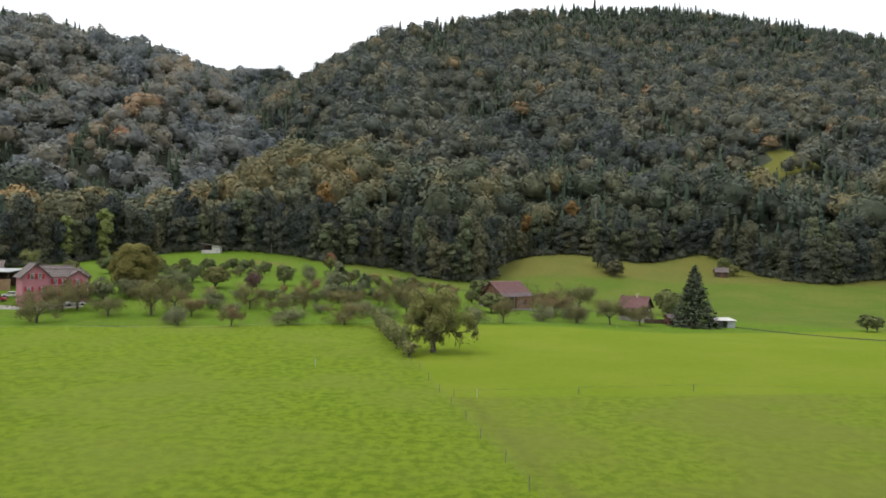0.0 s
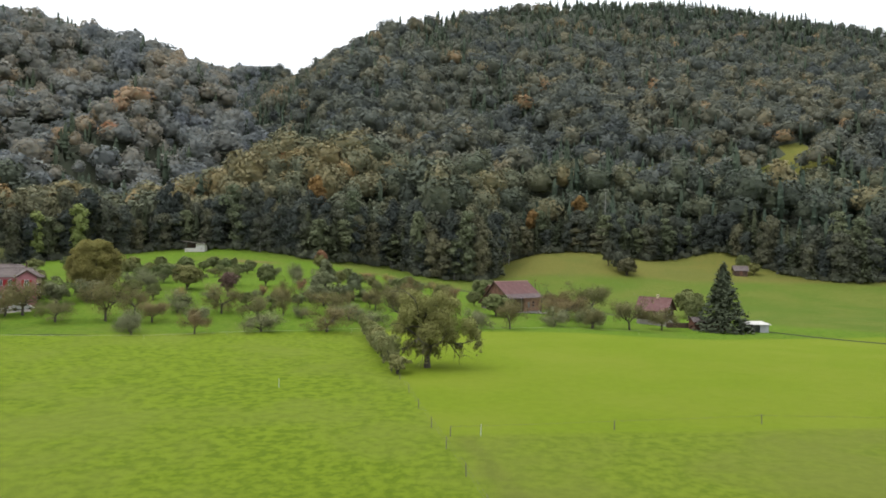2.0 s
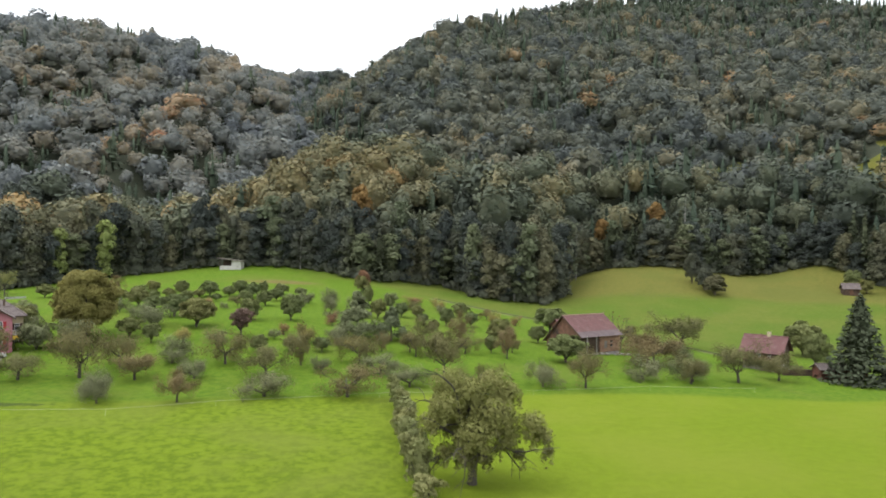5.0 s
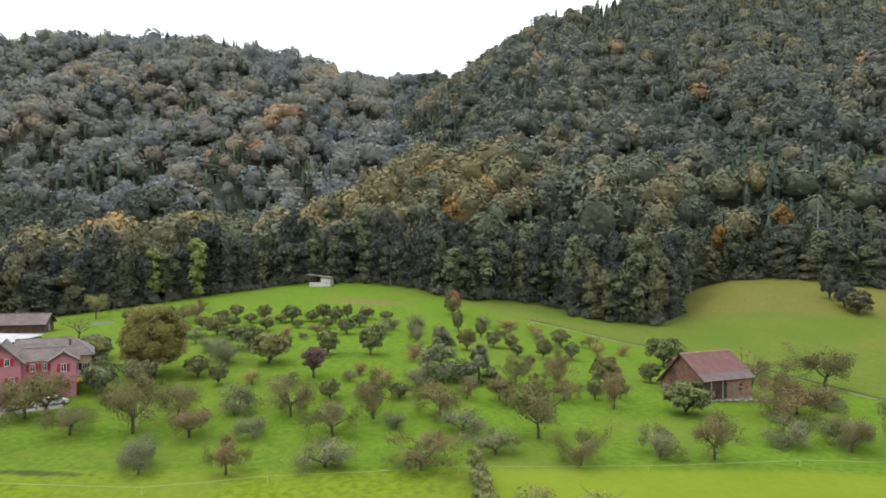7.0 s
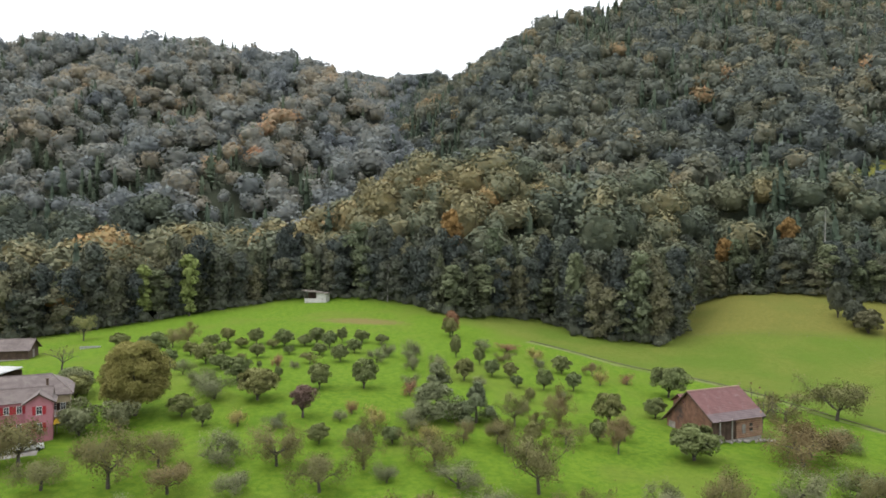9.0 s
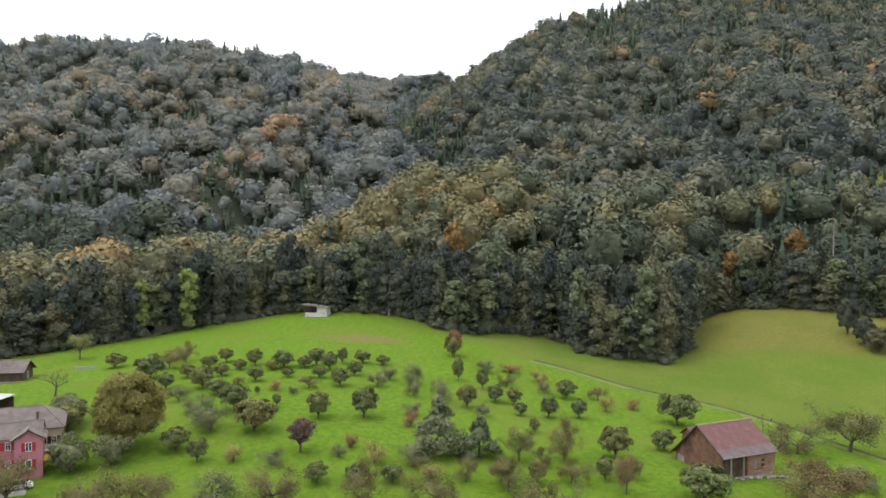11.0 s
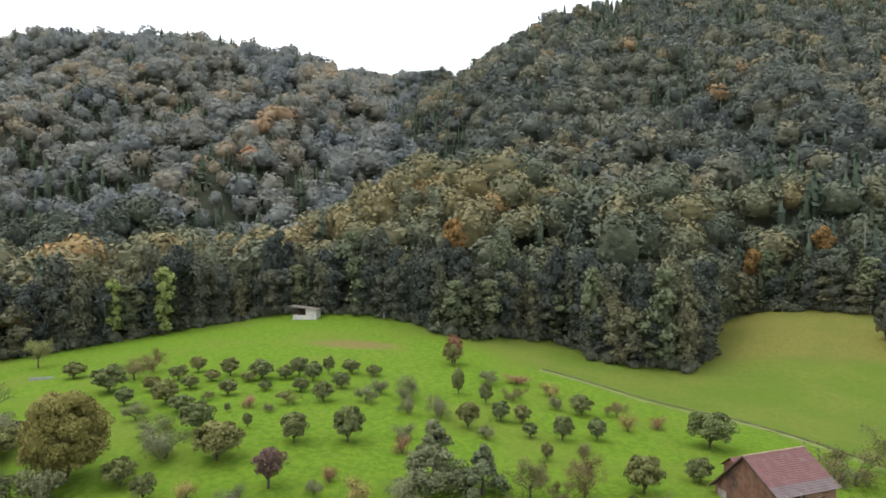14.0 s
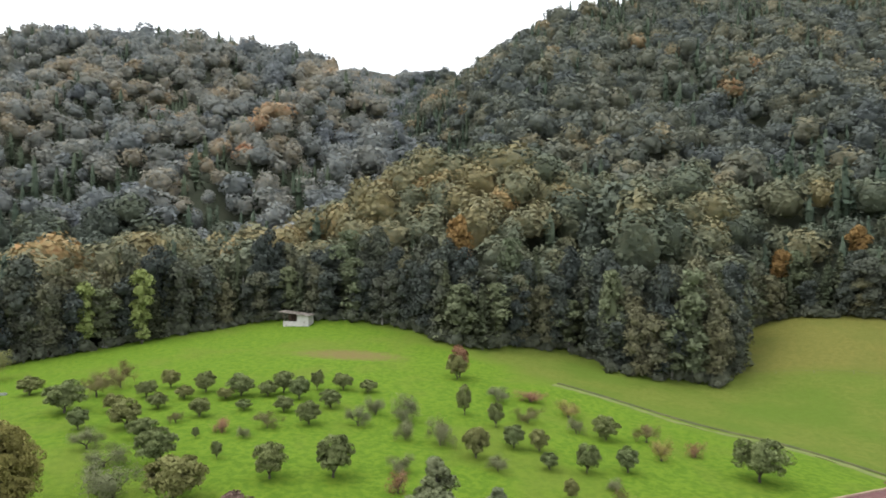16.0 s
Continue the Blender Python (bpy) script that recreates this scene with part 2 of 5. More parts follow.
    h = maths(n, l, "ADD", maths(n, l, "MULTIPLY", tuft.outputs["Fac"], 1.0), maths(n, l, "MULTIPLY", fine.outputs["Fac"], 0.35))
    h = maths(n, l, "ADD", h, maths(n, l, "MULTIPLY", streak.outputs["Fac"], 1.2))
    bump(n, l, b, h, 0.8, 0.35)
    return m


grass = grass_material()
forest_floor = surface("forest_floor", (0.035, 0.045, 0.026), (0.055, 0.060, 0.036), 0.2, 0.95, fine=2.0, bumped=0.5, dist=0.3)
roof_red = surface("red_brown_tiles", (0.130, 0.058, 0.056), (0.175, 0.082, 0.078), 0.8, 0.75, fine=8, stain=(0.19, 0.12, 0.11), stain_scale=0.9)
roof_dark = surface("weathered_tiles", (0.120, 0.095, 0.090), (0.185, 0.150, 0.140), 0.7, 0.8, fine=8, stain=(0.21, 0.18, 0.16), stain_scale=0.5)
roof_low = surface("grey_lower_tiles", (0.115, 0.085, 0.088), (0.165, 0.125, 0.125), 0.8, 0.75, fine=8)
wood_brown = surface("brown_boards", (0.135, 0.065, 0.042), (0.225, 0.120, 0.080), 1.2, 0.85, fine=9, stain=(0.055, 0.040, 0.034), stain_scale=0.35)
wood_dark = surface("dark_boards", (0.060, 0.038, 0.028), (0.120, 0.078, 0.055), 1.0, 0.85, fine=9)
wood_log = surface("pale_logs", (0.30, 0.165, 0.105), (0.41, 0.26, 0.175), 1.0, 0.85, fine=9, stain=(0.16, 0.09, 0.06), stain_scale=0.8)
wood_grey = surface("grey_boards", (0.20, 0.18, 0.16), (0.34, 0.31, 0.28), 1.0, 0.9, fine=9)
plaster_pink = surface("pink_plaster", (0.42, 0.17, 0.20), (0.49, 0.21, 0.24), 0.4, 0.9, fine=14, bumped=0.1, stain=(0.40, 0.16, 0.18))
plaster_cream = surface("cream_plaster", (0.50, 0.43, 0.27), (0.58, 0.50, 0.33), 0.5, 0.9, fine=14, bumped=0.1)
plaster_white = surface("white_boards", (0.52, 0.50, 0.46), (0.66, 0.64, 0.60), 0.6, 0.85, fine=10, stain=(0.36, 0.34, 0.31), stain_scale=0.7)
paint_red = surface("red_paint", (0.36, 0.020, 0.030), (0.45, 0.030, 0.042), 2, 0.6, fine=20)
paint_white = surface("white_paint", (0.74, 0.73, 0.70), (0.82, 0.81, 0.79), 2, 0.6, fine=20)
stone = surface("pale_stone", (0.30, 0.27, 0.24), (0.42, 0.39, 0.35), 0.9, 0.9, fine=7, bumped=0.6, dist=0.05)
metal_grey = surface("zinc_sheet", (0.40, 0.41, 0.42), (0.55, 0.56, 0.57), 0.8, 0.45, 0.6, fine=6)
gravel = surface("gravel", (0.22, 0.205, 0.185), (0.33, 0.31, 0.28), 0.6, 0.95, fine=9, bumped=0.6, dist=0.04)


def glass_material():
    m, n, l, b = mat("window_glass", 0.06, spec=0.6)
    b.inputs["Base Color"].default_value = (0.03, 0.035, 0.04, 1)
    return m


glass = glass_material()


# ---- mesh helpers ----
def raw_mesh(name, verts, corners, sizes, soft=None):
    """A mesh from arrays: places, the corners of all faces in turn, each face's number of corners, and for
    foliage the normals that round its lobes off."""
    me = bpy.data.meshes.new(name)
    me.vertices.add(len(verts))
    me.vertices.foreach_set("co", np.ascontiguousarray(verts, np.float32).ravel())
    me.loops.add(len(corners))
    me.loops.foreach_set("vertex_index", np.ascontiguousarray(corners, np.int32))
    me.polygons.add(len(sizes))
    me.polygons.foreach_set("loop_start", np.concatenate([[0], np.cumsum(sizes)[:-1]]).astype(np.int32))
    me.update(calc_edges=True)
    me.polygons.foreach_set("use_smooth", np.full(len(sizes), soft is not None))
    if soft is not None:
        me.normals_split_custom_set_from_vertices(np.ascontiguousarray(soft, np.float32))
    return me


class Acc:
    """Gathers vertices and faces for one mesh."""

    def __init__(self):
        self.v, self.f, self.n, self.count, self.soft = [], [], [], 0, False

    def add(self, verts, faces, normals=None):
        verts = np.asarray(verts, float)
        self.v.append(verts)
        self.n.append(np.zeros((len(verts), 3)) if normals is None else np.asarray(normals, float))
        self.f.extend(tuple(i + self.count for i in f) for f in faces)
        self.count += len(verts)

    def box(self, lo, hi, m=None):
        x0, y0, z0 = lo
        x1, y1, z1 = hi
        v = np.array([(x0, y0, z0), (x1, y0, z0), (x1, y1, z0), (x0, y1, z0), (x0, y0, z1), (x1, y0, z1), (x1, y1, z1), (x0, y1, z1)], float)
        if m is not None:
            v = np.array([m @ Vector(p) for p in v])
        self.add(v, [(0, 3, 2, 1), (4, 5, 6, 7), (0, 1, 5, 4), (1, 2, 6, 5), (2, 3, 7, 6), (3, 0, 4, 7)])

    def tube(self, pts, radii, sides=6):
        pts = np.asarray(pts, float)
        n = len(pts)
        verts = []
        for i in range(n):
            d = pts[min(i + 1, n - 1)] - pts[max(i - 1, 0)]
            d = d / (np.linalg.norm(d) + 1e-9)
            a = np.cross(d, (0.31, 0.17, 0.94) if abs(d[2]) < 0.9 else (1, 0, 0))
            a /= np.linalg.norm(a) + 1e-9
            c = np.cross(d, a)
            for k in range(sides):
                w = 2 * math.pi * k / sides
                verts.append(pts[i] + radii[i] * (math.cos(w) * a + math.sin(w) * c))
        faces = [(i * sides + k, i * sides + (k + 1) % sides, (i + 1) * sides + (k + 1) % sides, (i + 1) * sides + k) for i in range(n - 1) for k in range(sides)]
        faces += [tuple(range(sides))[::-1], tuple((n - 1) * sides + k for k in range(sides))]
        self.add(verts, faces)

    def leaves(self, p, normal, size, rng, long=1.3, jitter=0.55):
        """Small four-cornered leaf sprays at points p, facing about normal."""
        p, normal = np.asarray(p, float), np.asarray(normal, float)
        k = len(p)
        normal = normal / (np.linalg.norm(normal, axis=1, keepdims=True) + 1e-9)
        nn = normal + rng.normal(size=(k, 3)) * jitter
        nn /= np.linalg.norm(nn, axis=1, keepdims=True) + 1e-9
        a = np.cross(nn, rng.normal(size=(k, 3)))
        a /= np.linalg.norm(a, axis=1, keepdims=True) + 1e-9
        b = np.cross(nn, a)
        s = size * rng.uniform(0.6, 1.3, (k, 1))
        q = np.stack([p - a * s * long, p - b * s * rng.uniform(0.5, 1, (k, 1)) + a * s * rng.uniform(-0.4, 0.4, (k, 1)), p + a * s * long,
                      p + b * s * rng.uniform(0.5, 1, (k, 1)) + nn * s * 0.35], 1)
        self.faced(q, normal, rng, 0.7 * jitter)

    def faced(self, q, normal, rng, rough=0.3):
        """Adds loose small faces, turned outwards, whose shading follows the lobe that they sit on."""
        k, m = q.shape[:2]
        away = np.einsum("ij,ij->i", np.cross(q[:, 1] - q[:, 0], q[:, 2] - q[:, 0]), normal) < 0
        q[away] = q[away][:, ::-1]
        nn = normal / (np.linalg.norm(normal, axis=1, keepdims=True) + 1e-9) + rng.normal(size=(k, 3)) * rough
        nn /= np.linalg.norm(nn, axis=1, keepdims=True) + 1e-9
        self.v.append(q.reshape(-1, 3))
        self.n.append(np.repeat(nn, m, axis=0))
        self.f.extend(map(tuple, (np.arange(k * m).reshape(k, m) + self.count).tolist()))
        self.count += m * k
        self.soft = True

    def sprigs(self, p, normal, size, rng, long=1.2, jitter=0.45):
        """Three-cornered leaf sprays, for crowns seen from far off."""
        p, normal = np.asarray(p, float), np.asarray(normal, float)
        k = len(p)
        normal = normal / (np.linalg.norm(normal, axis=1, keepdims=True) + 1e-9)
        nn = normal + rng.normal(size=(k, 3)) * jitter
        nn /= np.linalg.norm(nn, axis=1, keepdims=True) + 1e-9
        a = np.cross(nn, rng.normal(size=(k, 3)))
        a /= np.linalg.norm(a, axis=1, keepdims=True) + 1e-9
        b = np.cross(nn, a)
        s = size * rng.uniform(0.6, 1.35, (k, 1))
        self.faced(np.stack([p - a * s * long - b * s * 0.6, p + a * s * long - b * s * rng.uniform(0.2, 0.9, (k, 1)), p + a * s * rng.uniform(-0.7, 0.7, (k, 1)) + b * s * 1.2], 1), normal, rng, 0.7 * jitter)

    def mesh(self, name, *materials):
        sizes = np.fromiter((len(f) for f in self.f), np.int32, len(self.f))
        me = raw_mesh(name, np.concatenate(self.v), np.fromiter((i for f in self.f for i in f), np.int32), sizes, np.concatenate(self.n) if self.soft else None)
        for m in materials:
            me.materials.append(m)
        return me


def part(name, acc, material, parent, label=""):
    """Links what acc holds as one mesh object under a thing or a part."""
    ob = new(name, acc.mesh(name, material))
    ob.parent = parent
    return tagged(ob, label)


def thing(name, m, label, category, group="", kind=""):
    ob = new(name)
    ob.empty_display_size = 0.3
    ob.matrix_world = m
    return tagged(ob, label, category, group, kind)


def sphere_points(k, rng):
    v = rng.normal(size=(k, 3))
    return v / np.linalg.norm(v, axis=1, keepdims=True)


def crown(acc, lobes, per, size, rng, hollow=0.35, long=1.3, jitter=0.45):
    """Leaf sprays over the outsides of overlapping lobes (centre, radii)."""
    for c, r in lobes:
        c, r = np.array(c), np.array(r)
        d = sphere_points(per, rng)
        d[:, 2] = np.where(d[:, 2] < -0.55, -d[:, 2], d[:, 2])
        depth = 1 - hollow * rng.random((per, 1)) ** 2
        acc.sprigs(c + d * r * depth, d / r * r.mean() * 0.8 + c * (1, 1, 0) / (1.6 * r.mean()) + (0, 0, 0.15), size, rng, long, jitter)


def core(acc, c, r, rng, rings=4, seg=7):
    """A rough inner mass that closes a dense crown."""
    v, f = [], []
    for i in range(1, rings):
        a = math.pi * i / rings
        for k in range(seg):
            w = 2 * math.pi * (k + 0.5 * (i % 2)) / seg
            j = rng.uniform(0.75, 1.12)
            v.append((c[0] + r[0] * j * math.sin(a) * math.cos(w), c[1] + r[1] * j * math.sin(a) * math.sin(w), c[2] + r[2] * j * math.cos(a)))
    for i in range(rings - 2):
        for k in range(seg):
            f.append((i * seg + k, (i + 1) * seg + k, (i + 1) * seg + (k + 1) % seg, i * seg + (k + 1) % seg))
    v += [(c[0], c[1], c[2] + r[2]), (c[0], c[1], c[2] - r[2])]
    top = len(v) - 2
    f += [(top, k, (k + 1) % seg) for k in range(seg)]
    f += [(top + 1, (rings - 2) * seg + (k + 1) % seg, (rings - 2) * seg + k) for k in range(seg)]
    d = (np.array(v) - c) / r
    acc.add(v, f, d / (np.linalg.norm(d, axis=1, keepdims=True) + 1e-9))


# ---- terrain ----
def sstep(a, b, v):
    u = np.clip((v - a) / (b - a), 0, 1)
    return u * u * (3 - 2 * u)


def smin(a, b, k):
    h = np.clip(0.5 + 0.5 * (b - a) / k, 0, 1)
    return b + (a - b) * h - k * h * (1 - h)


def smax(a, b, k):
    return -smin(-a, -b, k)


def edge(x):
    """Where the meadow ends and the woods begin, as y over x."""
    e = 302 - 75 * sstep(-115, -185, x) - 16 * np.exp(-(((x + 55) / 14) ** 2))
    e = e - 13 * sstep(-22, -17, x) * sstep(12, 8, x)
    e = e + 46 * sstep(13, 20, x) + 8 * np.sin(x * 0.075) * sstep(20, 40, x)
    return e - 42 * sstep(110, 165, x)


def gorge_line(y):
    """The bottom of the gorge, as x over y; it bends behind the western spur."""
    y = np.asarray(y, float)
    return -0.29 * (np.minimum(y, 600) - 70) - 0.52 * np.clip(y - 600, 0, 250) - 0.25 * np.maximum(y - 850, 0)


def ground(x, y):
    x, y = np.asarray(x, float), np.asarray(y, float)
    knoll = 20.2 * np.exp(-(((x + 105.5) / 96.8) ** 2 + ((np.minimum(y, 330) - 456) / 211) ** 2))
    low = 3.6 * sstep(139, 199, y) * sstep(20, -60, x) + knoll - 0.2
    pasture = 11 * sstep(255, 355, y) * sstep(-10, 40, x)
    pasture = pasture + 5.0 * np.exp(-(((x - 58) / 26) ** 2)) * sstep(285, 340, y)
    pasture = pasture + 7.0 * np.exp(-(((x - 128) / 22) ** 2)) * sstep(320, 350, y)
    dip = 2.4 * sstep(12, 55, x) * sstep(120, 185, y) * sstep(300, 230, y)
    near = low + pasture - dip
    e = edge(x)
    front = near + (40 * sstep(-5, 85, y - e) - 16 * sstep(85, 150, y - e)) * (1 - 0.70 * sstep(-88, -152, x)) * (1 - 0.25 * sstep(60, 170, x))
    d = x - gorge_line(y)
    gorge = 71 + 0.32 * (y - 600) + 13 * sstep(1100, 1700, y)
    ribs = 9 * np.sin(0.034 * x + 0.008 * y + 1.2 * np.sin(0.009 * y + 0.004 * x)) + 7 * np.sin(0.071 * x - 0.011 * y + 0.6)
    ribs = ribs * sstep(120, 240, y - e) * sstep(860, 600, y)
    # the rusty spur beside the gorge and the dell behind it
    spur = 9 * np.exp(-(((x + 250) / 24) ** 2)) * sstep(420, 470, y) * sstep(640, 590, y)
    spur = spur - 15 * np.exp(-(((x + 280 + 0.0012 * (y - 560) ** 2) / 20) ** 2)) * sstep(450, 500, y) * sstep(720, 660, y)
    left = -237 + 0.55 * y - 0.16 * x + ribs + spur
    knob = 9 * np.exp(-(((x + 347) / 20) ** 2)) - 4 * np.exp(-(((x + 320) / 70) ** 2))
    left = smin(left, smin(smin(222 + 0.27 * (-313 - x), 278, 20), 272 - 0.4 * (-688 - x), 20) + knob, 40)
    steep = 0.5 * sstep(900, 560, y)
    left = smin(left, gorge + (0.98 + steep) * np.maximum(-d, 0), 14)
    dell = 13 * np.exp(-(((x + 74) / 18) ** 2)) * sstep(455, 490, y) * sstep(700, 600, y)
    right = 99 + 0.505 * (y - 551) - 0.10 * x + ribs - dell
    crest = 366 + 0.42 * x + 40 * np.exp(-(((x - 190) / 190) ** 2)) - 22 * sstep(540, 600, x) - 8 * np.exp(-(((x + 80) / 30) ** 2))
    right = smin(right, smin(smin(crest, 560, 25), 558 - 0.3 * (x - 580) - 20, 25), 22)
    right = smin(right, gorge + (0.59 + 1.2 * steep) * np.maximum(d, 0), 14)
    far = smin(-100 + 0.32 * y, 466 + 0.02 * (x + 400), 30) - 0.2 * np.maximum(y - 1800, 0)
    far = far + 24 * sstep(-600, -690, x) - 20 * sstep(-462, -425, x) + 5 * np.exp(-(((x + 480) / 20) ** 2))
    hill = smax(np.where(d < 0, left, right), np.minimum(far, gorge + 24), 20)
    return smax(front, hill, 18)


def clearing(x, y):
    """One where a strip of pasture opens in the eastern woods."""
    off = np.abs(y - (541 + 0.27 * (x - 149)))
    return sstep(17, 9, off) * sstep(118, 135, x) * sstep(330, 280, x)


def gz(x, y):
    return float(ground(x, y))


def terrain_mesh():
    def steps(*spans):
        out = []
        for a, b, s in spans:
            out += list(np.arange(a, b, s))
        return np.array(out)
    xs = steps((-3000, -900, 150), (-900, -260, 16), (-260, 260, 4), (260, 1000, 18), (1000, 3001, 180))
    ys = steps((-2500, -100, 200), (-100, 20, 12), (20, 420, 4), (420, 1500, 15), (1500, 2400, 60))
    gx, gy = np.meshgrid(xs, ys)
    z = ground(gx, gy)
    rough = np.vectorize(lambda a, b: noise.fractal(Vector((a * 0.012, b * 0.012, 0.3)), 1.0, 2.0, 4))(gx, gy)
    inside = sstep(0, 70, gy - edge(gx))
    tiny = np.vectorize(lambda a, b: noise.noise(Vector((a * 0.09, b * 0.09, 1.7))))(gx, gy)
    z = z + 4 * rough * inside + 0.10 * tiny * (1 - inside) * (abs(gx) < 300)
    nx, ny = len(xs), len(ys)
    verts = np.stack([gx, gy, z], -1).reshape(-1, 3)
    faces, slots = [], []
    woods = (gy > edge(gx) + 5) & (clearing(gx, gy) < 0.3)
    for j in range(ny - 1):
        for i in range(nx - 1):
            a = j * nx + i
            faces.append((a, a + 1, a + nx + 1, a + nx))
            slots.append(1 if woods[j, i] and woods[j + 1, i + 1] else 0)
    me = bpy.data.meshes.new("ground")
    me.from_pydata(verts.tolist(), [], faces)
    me.materials.append(grass)
    me.materials.append(forest_floor)
    me.polygons.foreach_set("material_index", slots)
    me.polygons.foreach_set("use_smooth", [True] * len(faces))
    me.update()
    return new("ground", me)


tagged(terrain_mesh(), "green valley meadow rising to grassy and wooded slopes", "ground", kind="structure")


# ---- trees ----
def limb(acc, rng, start, way, length, r0, depth, tips, sag=0.0, sides=5):
    """A crooked limb that forks; tips gather where its twigs end."""
    pts, d = [np.array(start, float)], np.array(way, float)
    d /= np.linalg.norm(d)
    n = 4
    for _ in range(n):
        d = d + rng.normal(size=3) * 0.16 + np.array([0, 0, -sag])
        d /= np.linalg.norm(d)
        pts.append(pts[-1] + d * length / n)
    acc.tube(pts, [r0 * (1 - 0.55 * k / n) for k in range(n + 1)], sides)
    tips.append((pts[-1], d))
    tips.append((pts[-2], d))
    if depth:
        for k in range(3):
            at = pts[int(rng.integers(2, n + 1))]
            turn = d + rng.normal(size=3) * 0.75
            turn[2] += 0.15
            limb(acc, rng, at, turn, length * rng.uniform(0.5, 0.75), r0 * 0.45, depth - 1, tips, sag, 4 if depth > 1 else 3)


def orchard_tree(name, rng, leaf, label, h=5.0, w=5.0, leaves=900, size=0.16, stem=1.4, sag=0.0, depth=2, spread=0.9):
    """A standard fruit tree: short stem, spreading limbs, leaf sprays round the twigs."""
    ob = thing(name, Matrix.Identity(4), label, "tree", "trees of the orchard")
    wood, tips = Acc(), []
    lean = rng.normal(size=2) * 0.10
    wood.tube([(0, 0, -0.4), (lean[0] * 0.4, lean[1] * 0.4, stem * 0.5), (lean[0], lean[1], stem)], [0.21, 0.16, 0.14], 7)
    top = np.array([lean[0], lean[1], stem])
    for k in range(6):
        a = 2 * math.pi * (k + rng.uniform(-0.3, 0.3)) / 6
        up = rng.uniform(0.45, 1.2)
        limb(wood, rng, top + (0, 0, rng.uniform(-0.25, 0.1)), (math.cos(a) * spread, math.sin(a) * spread, up), 0.48 * w * rng.uniform(0.75, 1.05), 0.085, depth, tips, sag)
    part("trunk", wood, bark, ob)
    p = np.array([t[0] for t in tips])
    scale = np.array([w / 2 / (np.percentile(np.abs(p[:, 0]), 92) + 0.1), w / 2 / (np.percentile(np.abs(p[:, 1]), 92) + 0.1), 1])
    foliage_mesh = Acc()
    pick = rng.integers(0, len(p), leaves)
    q = p[pick] + rng.normal(size=(leaves, 3)) * 0.36
    mid = p.mean(0)
    foliage_mesh.sprigs(q, (q - mid) + (0, 0, 0.5), size, rng)
    part("crown", foliage_mesh, leaf, ob)
    return ob


def dense_tree(name, rng, leaf, label, h, w, lobes=9, per=220, size=0.2, stem=1.2, group="trees of the orchard", base=0.25, hollow=0.65, cat="tree"):
    """A leafy tree with a closed crown of lobes over a stem."""
    ob = thing(name, Matrix.Identity(4), label, cat, group)
    wood = Acc()
    wood.tube([(0, 0, -0.5), (0.03 * w, 0, stem * 0.6), (0, 0.02 * w, h * 0.55)], [0.045 * h ** 0.9, 0.035 * h ** 0.9, 0.012 * h], 7)
    for k in range(5):
        a = 2 * math.pi * k / 5 + rng.uniform(-0.4, 0.4)
        wood.tube([(0, 0, stem * 0.9), (0.18 * w * math.cos(a), 0.18 * w * math.sin(a), h * 0.42), (0.34 * w * math.cos(a), 0.34 * w * math.sin(a), h * 0.62)], [0.02 * h, 0.014 * h, 0.005 * h], 5)
    part("trunk", wood, bark, ob)
    acc, made = Acc(), []
    zc = (stem + h) / 2
    hz = (h - stem * 0.8) / 2
    for k in range(lobes):
        a = 2.4 * k + rng.uniform(-0.4, 0.4)
        u = (k + 0.5) / lobes
        z = zc + hz * (1 - 2 * u) * 0.62
        ring = 0.5 * w * (0.25 + 0.75 * math.sin(math.pi * min(1, 0.16 + 0.8 * u))) * 0.56
        r = 0.5 * w * rng.uniform(0.34, 0.62)
        made.append(((ring * math.cos(a) * rng.uniform(0.8, 1.25), ring * math.sin(a) * rng.uniform(0.8, 1.25), z), (r * rng.uniform(0.8, 1.2), r, min(r * rng.uniform(0.6, 1.0), hz * 0.62))))
    if lobes > 12:
        # a large crown: clumps over a rounded shell, with gaps between them
        made = []
        for k in range(lobes):
            u, a = 1 - 1.9 * (k + 0.5) / lobes, 2.4 * k + rng.uniform(-0.3, 0.3)
            q, r = math.sqrt(max(0.0, 1 - u * u)), 0.5 * w * rng.uniform(0.24, 0.46) * (14 / lobes) ** 0.2
            fill = rng.uniform(0.60, 0.80)
            made.append(((0.5 * w * fill * q * math.cos(a), 0.5 * w * fill * q * math.sin(a), zc + hz * fill * u), (r, r * rng.uniform(0.8, 1.2), r * rng.uniform(0.6, 0.9))))
    core(acc, (0, 0, zc), (0.24 * w, 0.24 * w, hz * 0.55), rng)
    crown(acc, made, per, size, rng, hollow, 1.3, 0.75)
    part("crown", acc, leaf, ob)
    return ob


def conifer_acc(acc, rng, h, w, rows, per, size, base=0.12):
    """Whorls of drooping sprays, narrowing to the top."""
    core(acc, (0, 0, h * 0.47), (0.15 * w, 0.15 * w, h * 0.47), rng, 6, 6)
    for i in range(rows):
        u = (i + rng.random() * 0.6) / rows
        z = h * (base + (1 - base) * u)
        r = (0.5 * w * (1 - u) ** 0.85 + 0.03 * w) * rng.uniform(0.78, 1.1)
        k = max(4, int(per * (1 - u * 0.7)))
        a = rng.random(k) * 2 * math.pi
        rr = r * rng.uniform(0.45, 1.05, k)
        p = np.stack([rr * np.cos(a), rr * np.sin(a), z - 0.28 * rr + rng.normal(size=k) * 0.02 * h], 1)
        nrm = np.stack([np.cos(a) * 0.5, np.sin(a) * 0.5, np.full(k, 0.9)], 1)
        acc.leaves(p, nrm, size * (1 - 0.4 * u), rng, 1.6)


